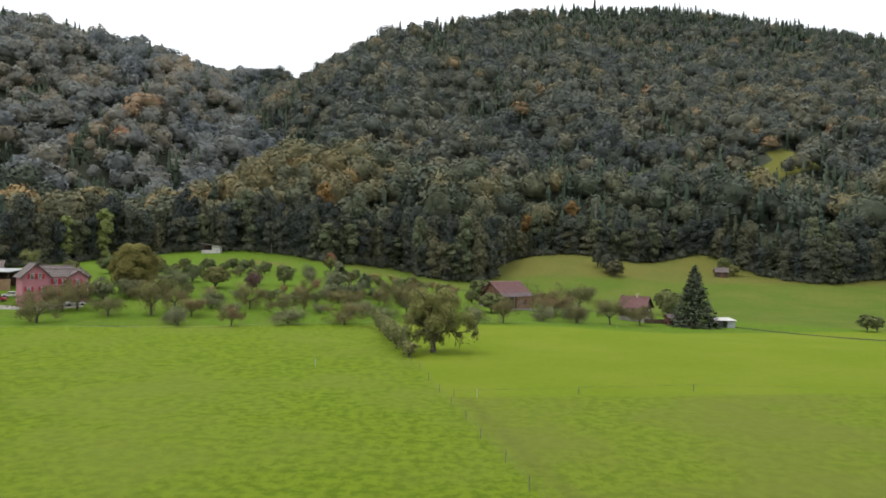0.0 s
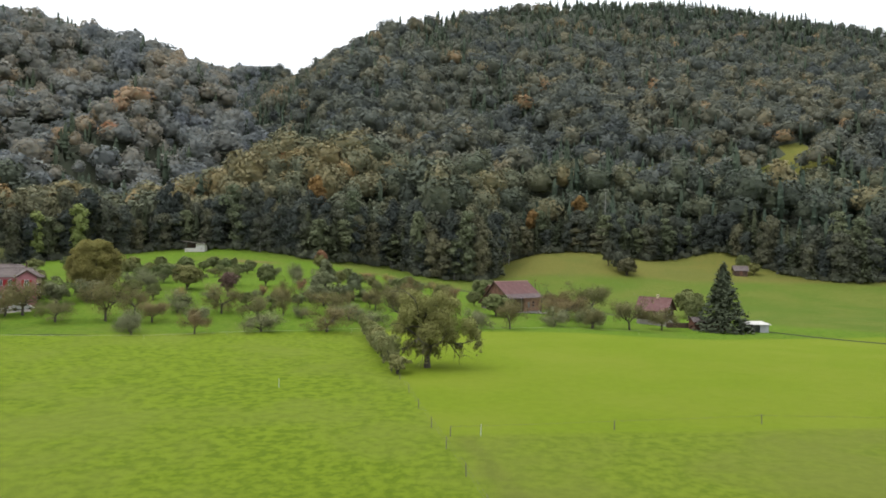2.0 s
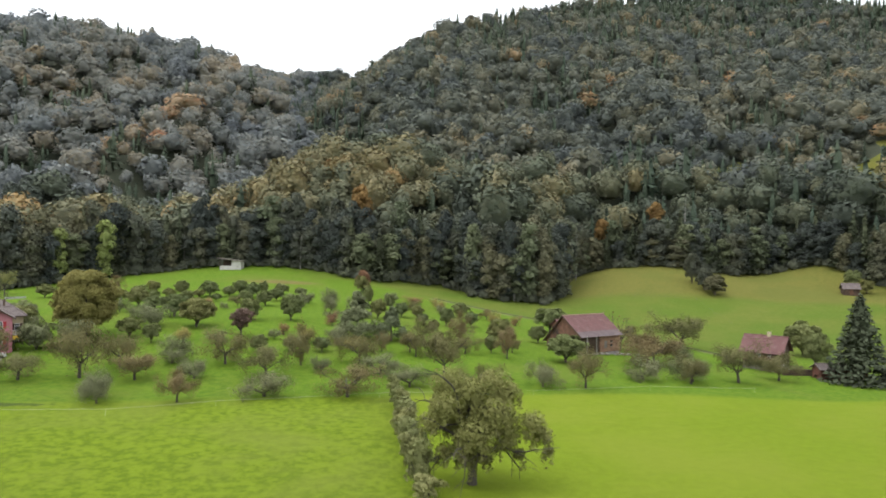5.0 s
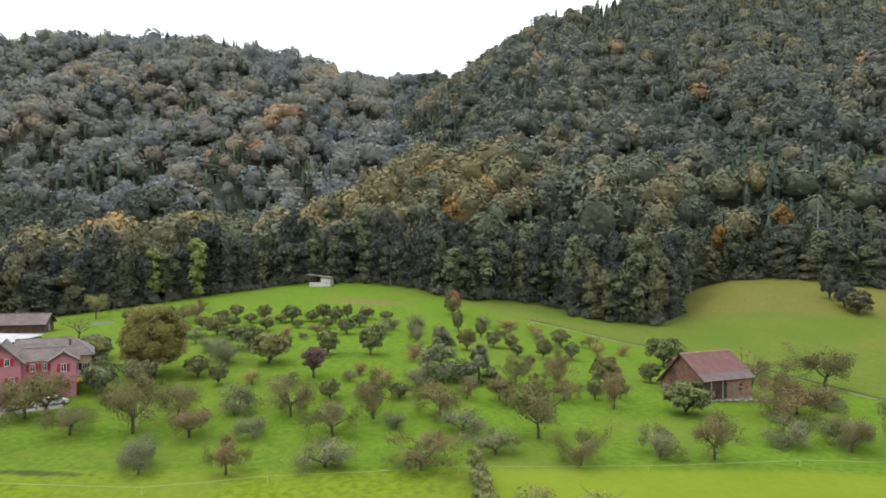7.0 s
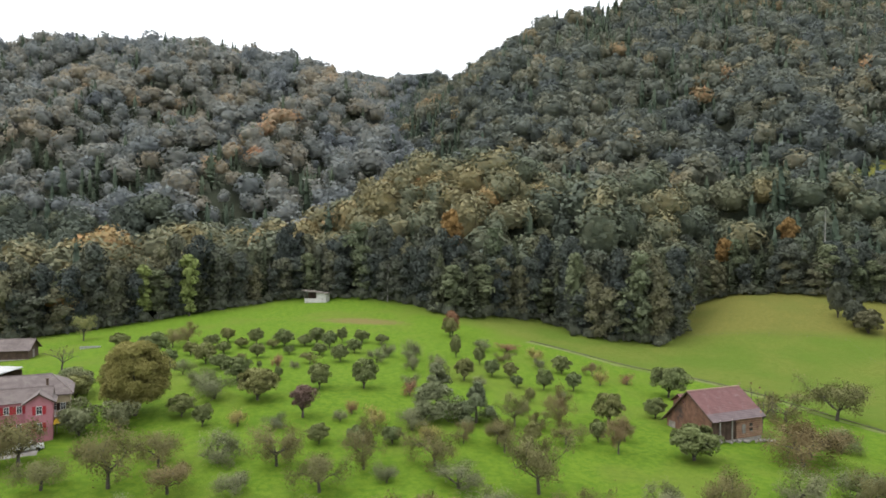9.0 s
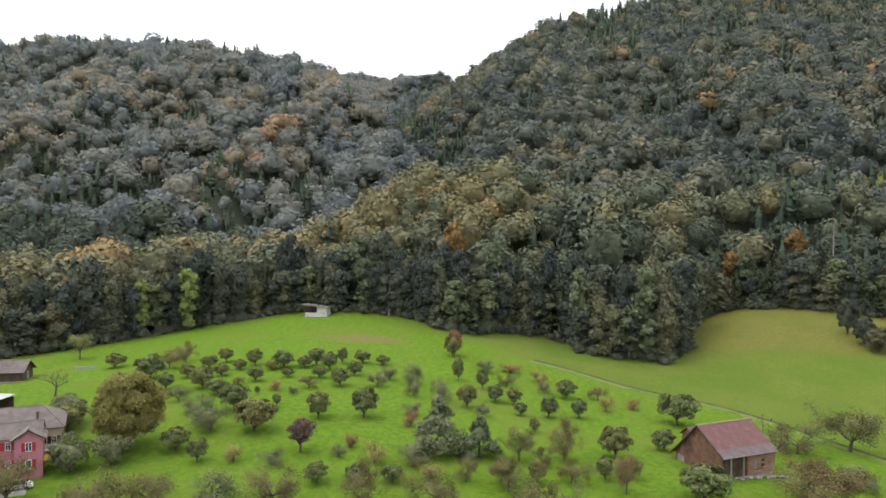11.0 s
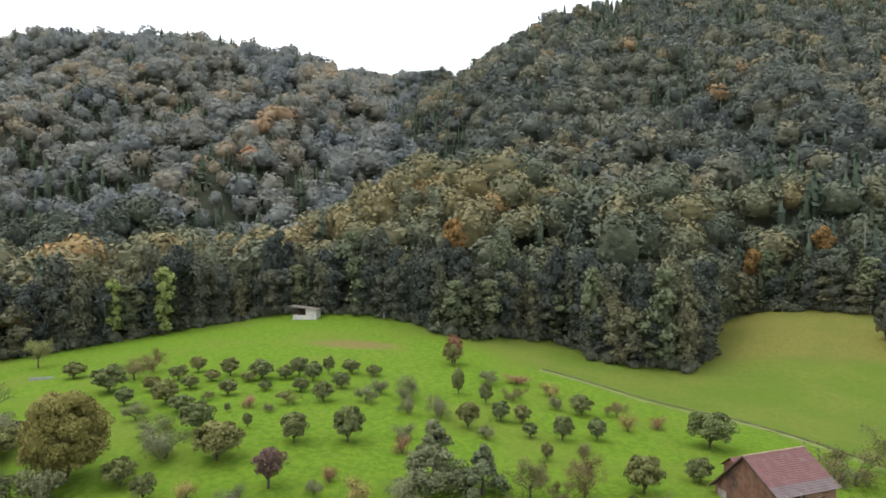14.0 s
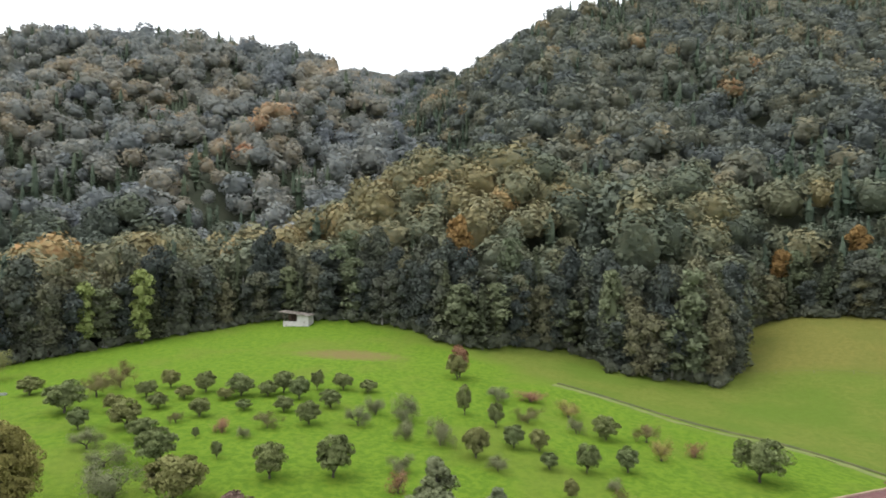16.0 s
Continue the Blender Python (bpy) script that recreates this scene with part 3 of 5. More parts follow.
rng = np.random.default_rng(7)


def put(ob, x, y, s=(1, 1, 1), turn=None, sink=0.0):
    a = random.uniform(0, 6.283) if turn is None else turn
    m = Matrix.Translation((x, y, gz(x, y) - sink)) @ Matrix.Rotation(a, 4, "Z") @ Matrix.Diagonal((*s, 1))
    return m


def stand(protos, spots, base_h, base_w):
    """Copies of the given trees at spots of (x, y, width, height)."""
    for k, (x, y, w, h) in enumerate(spots):
        src = protos[k % len(protos)]
        copy_thing(src, put(src, x, y, (w / base_w, w / base_w, h / base_h)))
    for src in protos:
        for o in (*src.children, src):
            bpy.data.objects.remove(o)


# fruit trees of the orchard: x, y, width, height
GREEN_FRONT = [
    (-46.6, 169.7, 3.7, 3.1), (-68.1, 171.4, 3.4, 3.6), (-41, 171.5, 3.8, 2.7), (-36, 173.2, 3.5, 2.7), (-74.1, 174.4, 4.8, 3.8),
    (-99.3, 177.8, 6.3, 4.7), (-15.5, 181.3, 3.2, 3.5), (8.7, 184.3, 8.1, 5.4), (-65.7, 184.8, 7.8, 5.9), (107.9, 185.4, 4.8, 4.7),
    (-5.8, 187, 3, 3.6), (-75.6, 194.2, 6, 5), (-58.2, 194.4, 4.9, 4.9), (-50.4, 197.8, 5.6, 5.5), (-4.4, 198.4, 5.6, 5.7),
    (-69.1, 198.6, 1.7, 2.5), (-85.2, 203, 4.8, 3.2), (-98.4, 203.7, 3.7, 3.5),
]
GREEN_MID = [
    (-77.3, 205.2, 1.2, 1.8), (-19.3, 205.4, 2.1, 2.8), (-91.3, 206.5, 5.6, 4.4), (3.8, 207.1, 4.3, 3.9), (-108.3, 211.1, 7.6, 5.4),
    (-100.1, 213.7, 3.7, 3.2), (-34.3, 214, 4.4, 4.8), (-23.4, 214.9, 2.8, 2.6), (-83.5, 215.1, 3.9, 3.3), (-18, 216.7, 3.9, 4.2),
    (-63.9, 217.2, 4.4, 3.9), (-93.7, 217.2, 4, 2.7), (-125.7, 220.3, 5, 3.6), (-12.3, 220.3, 3.7, 3.8), (-78.3, 220.5, 2.9, 2),
    (-29.9, 221.4, 3.9, 3.7), (-71.1, 222, 3.7, 2.7), (-26, 222.3, 3.4, 3.5),
]
GREEN_BACK = [
    (-100.8, 223.1, 4.2, 3.1), (-92.9, 223.7, 3.5, 2.5), (66.6, 223.8, 9.1, 8.2), (-85.4, 225.8, 3.5, 2.1), (-64.5, 226.9, 4, 3.4),
    (-83.7, 228.6, 5.6, 4), (-91.8, 228.9, 4.3, 4.1), (-100.6, 229.9, 3.8, 3.6), (-78.9, 229.9, 3.9, 2.9), (-72.3, 229.9, 4.2, 4.2),
    (-34.6, 230.2, 2.9, 4.3), (-77, 232.8, 4, 4.4), (-41.1, 233.7, 3, 5.2), (-16.2, 234.6, 4.9, 4.2), (-72, 237, 2.9, 3.8),
    (-61.9, 238.8, 3.6, 2.5), (-67.3, 238.8, 4.1, 3.3),
]
BROWN_FRONT = [
    (-83.2, 134.3, 7.6, 5.8), (-46, 139, 4.8, 4.4), (-75.1, 146.2, 6.6, 4.4), (-24.3, 146.5, 7.8, 4.8), (-66.9, 148.8, 7.8, 8),
    (-58.2, 149.3, 6.5, 4.3), (-87.6, 150.8, 6.5, 6), (-5.9, 153.8, 5.5, 4.6), (-39.5, 154.8, 7, 5.2), (-64.9, 156.2, 6.1, 5.6),
    (-48.9, 160.8, 6.6, 6.1), (10.4, 161.3, 5.6, 6), (-12.2, 162.8, 7.5, 7.8), (-36.7, 163.2, 5.1, 6.1), (-27.5, 167.3, 6.1, 5.6),
    (29.1, 172.6, 5.1, 5.2), (-19.1, 176.2, 4.4, 5.1), (-25.7, 177.1, 3, 3.8), (-20.7, 179.1, 4.1, 3.6),
]
BROWN_BACK = [
    (39.4, 180.9, 7.9, 7.2), (-2.5, 182.5, 4.2, 5.6), (-10.6, 183.5, 4.4, 3.8), (48.9, 188.3, 6.9, 5.3), (24.7, 188.6, 10.2, 6.6),
    (-15.3, 188.9, 3.5, 3.3), (-19.6, 189, 5.1, 5.2), (-1.7, 189.9, 3.5, 2.8), (-12.5, 192.8, 4.7, 5.9), (26.8, 193.5, 8.8, 6.3),
    (-85.1, 210.8, 2.5, 1.9), (-69.3, 213.1, 3.7, 2.8), (27.8, 217.1, 9, 5.6), (-110.5, 221.1, 5.6, 4.3), (38.6, 224.9, 10.8, 8.2),
    (-111, 228, 5.1, 4.5), (-29.9, 235.7, 4, 3), (-9.3, 237.5, 4.2, 3.2),
]
SILVER_FRONT = [
    (-55.8, 136.2, 3.5, 4.3), (-57.6, 139.2, 4.1, 4.3), (-35.8, 144.5, 6.1, 4), (-49.7, 151.5, 4.1, 3.8), (-16.7, 154.6, 4.8, 3.6),
    (-57.7, 159.7, 5.6, 5.2), (-32.2, 160.1, 2.8, 3), (3.7, 160.2, 4.8, 4.7), (-22.5, 161.1, 5.6, 3.8), (20.9, 172.2, 6, 4.7),
    (-56.2, 173.4, 3.3, 2.7), (30.1, 175.8, 6.1, 5.2), (-47.2, 179, 2.3, 2.2), (-34.9, 179.6, 4.2, 4), (-73.9, 183.6, 5.8, 5.3),
]
SILVER_BACK = [
    (-82.5, 191.6, 4.9, 3.3), (-89.9, 196.5, 3.5, 3.5), (33, 200.8, 5.2, 4.3), (-42.9, 203.3, 3.1, 2.8), (-70.1, 207.4, 1.7, 2.2),
    (-30.3, 210.4, 2.8, 2.5), (-13.7, 211.4, 2, 2.2), (-46.4, 216.1, 2.7, 3.7), (-40.7, 216.4, 3.6, 5.1), (-55.9, 219.4, 3.5, 3.6),
    (-49.9, 225, 4.4, 5.3), (-55.4, 226, 2.9, 3.8), (-21.2, 235, 2.4, 3.3), (-37.3, 246.1, 4, 3.2),
]
YELLOW = [
    (-62.5, 172.7, 2.7, 3.2), (-30.8, 175.6, 3.4, 3.1), (-40.9, 178.7, 3.2, 3.8), (-7.1, 228.8, 2.9, 3.8), (-23.4, 244, 3.6, 3.7),
]
RED = [
    (-46.8, 183, 1.7, 2.7), (-40.7, 196.4, 2.1, 3.4), (-75.1, 208.9, 2.2, 2.7), (-1.5, 234, 2.3, 2.8), (-31.6, 250.3, 4.4, 2.4),
]
PLUM = [
    (-54, 178.9, 5.1, 5.8),
]
WILLOW = [
    (-32.7, 186.7, 10.9, 9.6), (-25.9, 187.4, 7.7, 7.3),
]

green = [dense_tree("apple_tree", rng, leaf_green, "small dark green apple tree in the orchard", 4.0, 4.2, 16, 260, 0.11, 0.5) for _ in range(7)]
stand(green, GREEN_FRONT + GREEN_MID + GREEN_BACK, 4.0, 4.2)
brown = [orchard_tree("fruit_tree", rng, leaf_brown, "old fruit tree with thin brownish autumn leaves", 5.0, 5.4, 4600, 0.075) for _ in range(7)]
BROWN_YARD = [(-85.0, 152.0, 8.0, 6.4), (-91.5, 148.5, 6.5, 5.0)]
stand(brown, BROWN_YARD + BROWN_FRONT + BROWN_BACK, 5.0, 5.4)
silver = [orchard_tree("pear_tree", rng, leaf_silver, "small grey-green fruit tree with fine twigs", 4.2, 4.2, 3600, 0.075, 0.7) for _ in range(4)]
stand(silver, SILVER_FRONT + SILVER_BACK, 4.2, 4.2)
yellow = [orchard_tree("young_fruit_tree", rng, leaf_yellow, "young fruit tree with yellowing leaves", 3.0, 2.8, 1200, 0.08, 0.8) for _ in range(2)]
stand(yellow, YELLOW, 3.0, 2.8)
red = [orchard_tree("young_fruit_tree", rng, leaf_red, "young fruit tree with reddish leaves", 3.0, 2.6, 1200, 0.08, 0.6)]
stand(red, RED, 3.0, 2.6)
plum = [dense_tree("plum_tree", rng, leaf_plum, "dark purple-brown plum tree", 5.4, 4.0, 9, 260, 0.12, 1.2)]
stand(plum, PLUM, 5.4, 4.0)
willow = []
for _ in range(2):
    tall = thing("tall_pear_tree", Matrix.Identity(4), "tall cone-shaped grey-green tree among the fruit trees", "tree", "trees of the orchard")
    stem = Acc()
    stem.tube([(0, 0, -0.5), (0.05, 0, 4.0), (0, 0, 8.4)], [0.22, 0.14, 0.03], 7)
    part("trunk", stem, bark, tall)
    leafage, lobes = Acc(), []
    for i in range(46):
        u = rng.random() ** 1.35
        a, ring = rng.uniform(0, 2 * math.pi), 2.9 * (1 - 0.95 * u) * rng.uniform(0.3, 1.0) ** 0.6
        r = (0.42 + 0.55 * (1 - u)) * rng.uniform(0.75, 1.3)
        lobes.append(((ring * math.cos(a), ring * math.sin(a), 0.7 + 7.7 * u), (r, r, r * rng.uniform(0.9, 1.5))))
    crown(leafage, lobes, 260, 0.11, rng, 0.9, 1.5, 0.7)
    part("crown", leafage, leaf_cone, tall)
    willow.append(tall)
stand(willow, WILLOW, 9.0, 6.5)


# ---- woods ----
def sprays(acc, rng, c, r, per, size, jitter, low, hub):
    """Leaf sprays through the outer half of one rounded lobe; they face away from the lobe and from the crown's hub."""
    d = sphere_points(per, rng)
    d[:, 2] = np.where(d[:, 2] < low, -d[:, 2], d[:, 2])
    p = np.array(c) + d * r * (1.08 - 0.5 * rng.random((per, 1)) ** 2.2)
    out = p - np.array(hub)
    acc.sprigs(p, 0.75 * d + 1.0 * out / (np.linalg.norm(out, axis=1, keepdims=True) + 1e-9), size, rng, 1.2, jitter)


def leafy_acc(acc, rng, h, w, lobes, per, size, low=0.30, jitter=0.5):
    """A tall crown: rounded lobes of foliage set from the top down to low."""
    for i in range(lobes):
        a = 2.4 * i + rng.uniform(-0.7, 0.7)
        u = i / (lobes - 1)
        z = h * (0.88 - (0.88 - low) * u) + rng.uniform(-0.05, 0.05) * h
        ring = 0.04 * w if i == 0 else w * rng.uniform(0.10, 0.36) * (0.6 + 0.5 * math.sin(math.pi * min(1.0, u + 0.15)))
        r = w * rng.uniform(0.16, 0.30)
        c, rr = (ring * math.cos(a), ring * math.sin(a), z), np.array((r, r, r * rng.uniform(0.8, 1.25)))
        core(acc, c, tuple(0.55 * rr), rng, 3, 5)
        sprays(acc, rng, c, rr, per, size, jitter, -0.45, (0, 0, z - 0.16 * h))
    core(acc, (0, 0, h * (0.85 + low) / 2), (w * 0.15, w * 0.15, h * (0.85 - low) / 2), rng, 4, 5)


def dome_acc(acc, rng, h, w, bumps, rings, seg, per, size):
    """A broadleaf tree of the forest: a closed, many-lobed dome of foliage with leaf sprays breaking its surface."""
    c = np.array([0, 0, h * 0.56])
    r = np.array([w * 0.5, w * 0.5 * rng.uniform(0.85, 1.15), h * rng.uniform(0.36, 0.44)])
    tops = sphere_points(bumps, rng)
    tops[:, 2] = np.abs(tops[:, 2]) * 1.15 - 0.15
    tops /= np.linalg.norm(tops, axis=1, keepdims=True)
    reach = rng.uniform(0.14, 0.36, bumps)
    tight = math.cos(2.3 / math.sqrt(bumps))

    def skin(d):
        rise = np.sqrt(np.clip((d @ tops.T - tight) / (1 - tight), 0, 1)) * reach
        k = rise.argmax(1)
        n = d + 1.5 * (d - tops[k]) * (rise.max(1) > 0.02)[:, None]
        return 0.74 + rise.max(1), n / (np.linalg.norm(n, axis=1, keepdims=True) + 1e-9)
    v, f = [(0.0, 0.0, 1.0)], []
    for i in range(1, rings + 1):
        t = math.pi * 0.80 * i / rings
        for k in range(seg):
            p = 2 * math.pi * (k + 0.5 * (i % 2)) / seg
            v.append((math.sin(t) * math.cos(p), math.sin(t) * math.sin(p), math.cos(t)))
    f += [(0, 1 + k, 1 + (k + 1) % seg) for k in range(seg)]
    for i in range(rings - 1):
        o = 1 + i * seg
        f += [(o + k, o + seg + k, o + seg + (k + 1) % seg, o + (k + 1) % seg) for k in range(seg)]
    d = np.array(v)
    far, n = skin(d)
    acc.add(c + d * r * (far * rng.uniform(0.60, 0.76, len(d)))[:, None], f, n)
    e = sphere_points(per, rng)
    e[:, 2] = np.where(e[:, 2] < -0.5, -e[:, 2], e[:, 2])
    far, n = skin(e)
    acc.sprigs(c + e * r * (far * rng.uniform(0.80, 1.06, per))[:, None], n, size, rng, 1.2, 0.34)


def wood_protos(rng, kind, n, *detail):
    out = []
    for _ in range(n):
        acc = Acc()
        if kind == "dome":
            dome_acc(acc, rng, rng.uniform(18.5, 22.5), rng.uniform(9.5, 15.5), *detail)
        elif kind == "leafy":
            leafy_acc(acc, rng, 22.0, rng.uniform(11.0, 14.0), *detail)
        else:
            conifer_acc(acc, rng, 26.0, 7.5, *detail)
        out.append((np.concatenate(acc.v), np.concatenate(acc.n), np.array([i for f in acc.f for i in f]), np.array([len(f) for f in acc.f])))
    return out


def scatter(name, label, protos, spots, material):
    """Joins many trees into one mesh; each tree carries a tint of its own."""
    vs, ns, fs, ss, ts, count = [], [], [], [], [], 0
    drift = np.random.default_rng(1)
    for (x, y, z, s, hs, a, t, k) in spots:
        v, soft, corners, sizes = protos[k % len(protos)]
        ca, sa = math.cos(a) * s, math.sin(a) * s
        vs.append(np.stack([v[:, 0] * ca - v[:, 1] * sa + x, v[:, 0] * sa + v[:, 1] * ca + y, v[:, 2] * hs + z], 1))
        ns.append(np.stack([soft[:, 0] * math.cos(a) - soft[:, 1] * math.sin(a), soft[:, 0] * math.sin(a) + soft[:, 1] * math.cos(a), soft[:, 2]], 1))
        fs.append(corners + count)
        ss.append(sizes)
        ts.append(t + np.repeat(drift.normal(0, 0.03, len(v) // 3 + 1), 3)[:len(v)])
        count += len(v)
    me = raw_mesh(name, np.concatenate(vs), np.concatenate(fs), np.concatenate(ss), np.concatenate(ns))
    me.materials.append(material)
    at = me.attributes.new("tint", "FLOAT", "POINT")
    at.data.foreach_set("value", np.concatenate(ts).astype(np.float32))
    return tagged(new(name, me), label, "woods", kind="stuff")


def wood_spots():
    near, west, east, spruce = [], [], [], []
    r = np.random.default_rng(21)
    step = 9.5
    y = 225.0
    while y < 1800:
        step = 8.6 if y < 420 else 9.6 if y < 640 else 11.6 if y < 1050 else 16.0
        half_l, half_r = 40 + 1.02 * y, 40 + 0.62 * y
        for x in np.arange(-half_l, half_r, step):
            px, py = x + r.uniform(-0.42, 0.42) * step, y + r.uniform(-0.42, 0.42) * step
            if py < float(edge(px)) + 13:
                continue
            g = gz(px, py)
            # nothing on slopes that lie hidden behind nearer ones
            if y > 330:
                u = np.linspace(0.25, 0.965, 30)
                if np.any(ground(px * u, 60 + (py - 60) * u) + 9 > 42 + (g + 24 - 42) * u):
                    continue
            big = noise.noise(Vector((px * 0.012, py * 0.012, 5.0)))
            mound = noise.fractal(Vector((px * 0.006, py * 0.006, 3.0)), 1.0, 2.0, 3)
            patch = noise.noise(Vector((px * 0.03, py * 0.03, 9.0)))
            dd = px - float(gorge_line(py))
            if clearing(px, py) > 0.5:
                continue
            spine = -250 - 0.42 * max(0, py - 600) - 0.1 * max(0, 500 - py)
            # rusty spine, greener dell; the gorge term darkens tints to paint its shade
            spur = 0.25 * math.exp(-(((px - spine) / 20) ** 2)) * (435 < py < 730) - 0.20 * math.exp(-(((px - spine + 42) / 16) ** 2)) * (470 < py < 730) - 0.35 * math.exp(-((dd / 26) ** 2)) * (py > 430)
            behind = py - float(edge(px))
            # darker tints paint shade on the low flank beside the gorge
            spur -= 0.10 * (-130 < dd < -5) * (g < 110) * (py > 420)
            # crest belt tinted brighter as if lit, trough behind it darker as if shaded
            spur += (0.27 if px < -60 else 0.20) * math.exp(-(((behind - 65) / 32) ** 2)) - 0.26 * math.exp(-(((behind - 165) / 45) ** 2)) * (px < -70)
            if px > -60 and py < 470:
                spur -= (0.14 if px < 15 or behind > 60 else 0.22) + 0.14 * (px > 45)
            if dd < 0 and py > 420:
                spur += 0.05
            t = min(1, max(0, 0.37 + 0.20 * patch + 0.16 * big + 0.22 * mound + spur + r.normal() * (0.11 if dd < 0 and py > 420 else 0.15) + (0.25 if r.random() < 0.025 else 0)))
            conif = r.random() < (0.07 + 1.1 * max(0, big - 0.04) + (0.0022 * max(0, g - 150) if px > -120 else 0.0003 * max(0, g - 170)) + (0.3 if abs(dd) < 30 and py > 480 else 0) + (0.34 if px > 45 and py < 540 else 0))
            s = float(np.clip(r.normal(0.98, 0.27), 0.5, 1.65))
            row = (px, py, g - (2.0 if y < 640 else 4.5), s * (1.14 if y < 640 else 1.24 if y < 1050 else 1.42), (0.35 + 0.65 * s) * r.uniform(0.8, 1.15) * (0.95 if y < 640 else 1.12), r.uniform(0, 6.28), t, int(r.integers(0, 50)))
            if conif:
                row = (*row[:4], row[4] * 0.86, *row[5:])
            (spruce if conif else near if y < 420 else west if dd < 0 else east).append(row)
        y += step
    return near, west, east, spruce


near, west, east, spruce = wood_spots()
wr = np.random.default_rng(3)
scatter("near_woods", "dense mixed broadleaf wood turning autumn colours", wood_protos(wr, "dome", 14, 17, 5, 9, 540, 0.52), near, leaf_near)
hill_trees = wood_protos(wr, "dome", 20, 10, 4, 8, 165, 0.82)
scatter("west_hill_woods", "broadleaf forest covering the hillside beyond the gorge", hill_trees, west, leaf_hill_hazed)
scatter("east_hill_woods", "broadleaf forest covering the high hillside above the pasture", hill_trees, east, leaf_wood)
scatter("spruce_woods", "dark spruces among the hillside forest", wood_protos(wr, "spruce", 5, 9, 11, 0.95), spruce, needle_wood)

# ---- the edge of the woods ----
def edge_tree(name, rng, leaf, label, h, w, lobes=16, per=130, size=0.31, low=0.12, pale=False):
    ob = thing(name, Matrix.Identity(4), label, "tree", "trees along the edge of the woods")
    wood = Acc()
    wood.tube([(0, 0, -1.0), (0.15, 0.1, h * 0.3), (-0.1, 0.2, h * 0.62), (0.1, 0, h * 0.85)], [0.36, 0.28, 0.17, 0.05], 7)
    for k in range(6):
        a = 2.4 * k
        z = h * (0.3 + 0.08 * k)
        wood.tube([(0, 0, z), (0.2 * w * math.cos(a), 0.2 * w * math.sin(a), z + 0.07 * h), (0.38 * w * math.cos(a), 0.38 * w * math.sin(a), z + 0.12 * h)], [0.13, 0.09, 0.03], 4)
    part("trunk", wood, bark_pale if pale else bark, ob)
    acc = Acc()
    leafy_acc(acc, rng, h, w, lobes, per, size, low, 0.6)
    part("crown", acc, leaf, ob)
    return ob


def edge_spruce(name, rng, label, h, w, rows=26, per=52, size=0.55, group="trees along the edge of the woods"):
    ob = thing(name, Matrix.Identity(4), label, "tree", group)
    wood = Acc()
    wood.tube([(0, 0, -1), (0, 0, h * 0.5), (0, 0, h * 0.97)], [0.016 * h, 0.010 * h, 0.002 * h], 7)
    part("trunk", wood, bark, ob)
    acc = Acc()
    conifer_acc(acc, rng, h, w, rows, per, size, 0.06)
    part("crown", acc, needle_edge, ob)
    return ob


er = np.random.default_rng(11)
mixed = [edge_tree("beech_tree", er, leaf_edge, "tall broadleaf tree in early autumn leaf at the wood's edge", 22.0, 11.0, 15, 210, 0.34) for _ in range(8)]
ashes = [edge_tree("ash_tree", er, leaf_ash, "slender grey-green ash at the wood's edge", 24.0, 8.5, 15, 170, 0.36, 0.2, True) for _ in range(3)]
limes = [edge_tree("lime_tree", er, leaf_lime, "pale green tree bright against the dark wood", 20.0, 6.5, 22, 130, 0.32, 0.15)]
fires = [edge_tree("maple_tree", er, leaf_fire, "maple with orange autumn leaves at the wood's edge", 20.0, 7.5, 11, 200, 0.36, 0.60)]
dark_spruce = [edge_spruce("spruce_tree", er, "dark spruce at the edge of the woods", 24.0, 7.5) for _ in range(2)]
spots_mixed, spots_ash, spots_spruce = [], [], []
x = -235.0
k = 0
while x < 215:
    slope = abs(float(edge(x + 3)) - float(edge(x - 3))) / 6
    for row in range(2):
        px = x + er.uniform(-1.6, 1.6) + 2.6 * row
        py = float(edge(px)) + 2.2 + 6.0 * row + er.uniform(-0.8, 1.2)
        hgt = er.uniform(13, 21) if row == 0 else er.uniform(18, 27)
        if 24 < px < 150:
            hgt *= 0.85
        wid = er.uniform(7.5, 11.5)
        pick = er.random()
        dark = 0.45 if px > 20 else 0.25
        (spots_ash if pick < 0.13 else spots_spruce if pick < dark else spots_mixed).append((px, py, wid * (0.7 if 0.13 <= pick < dark else 1), hgt))
    x += 5.2 / (1 + 0.55 * min(slope, 3.0))
# the grove that juts into the pasture
for gx, gy, gw, gh in ((-17, 293, 8, 26), (-11, 291, 9, 17), (-4, 292, 10, 18), (2, 291, 10, 27), (8, 294, 9, 22), (12.5, 300, 7, 13), (11, 308, 9, 22), (13, 318, 9, 20), (14, 330, 9, 19), (-19, 300, 8, 22), (4, 300, 10, 28)):
    (spots_ash if gx in (-17, 2) else spots_mixed).append((gx, gy, gw, gh))
stand(mixed, spots_mixed, 22.0, 11.0)
stand(ashes, spots_ash, 24.0, 8.5)
stand(dark_spruce, spots_spruce, 24.0, 7.5)
stand(limes, [(-142, 272, 6.5, 21), (-152, 262, 6, 19)], 20.0, 6.5)
stand(fires, [(-60, 304, 8.0, 29), (-166, 244, 8, 12), (34, 358, 7, 21), (58, 364, 7, 19)], 20.0, 7.5)


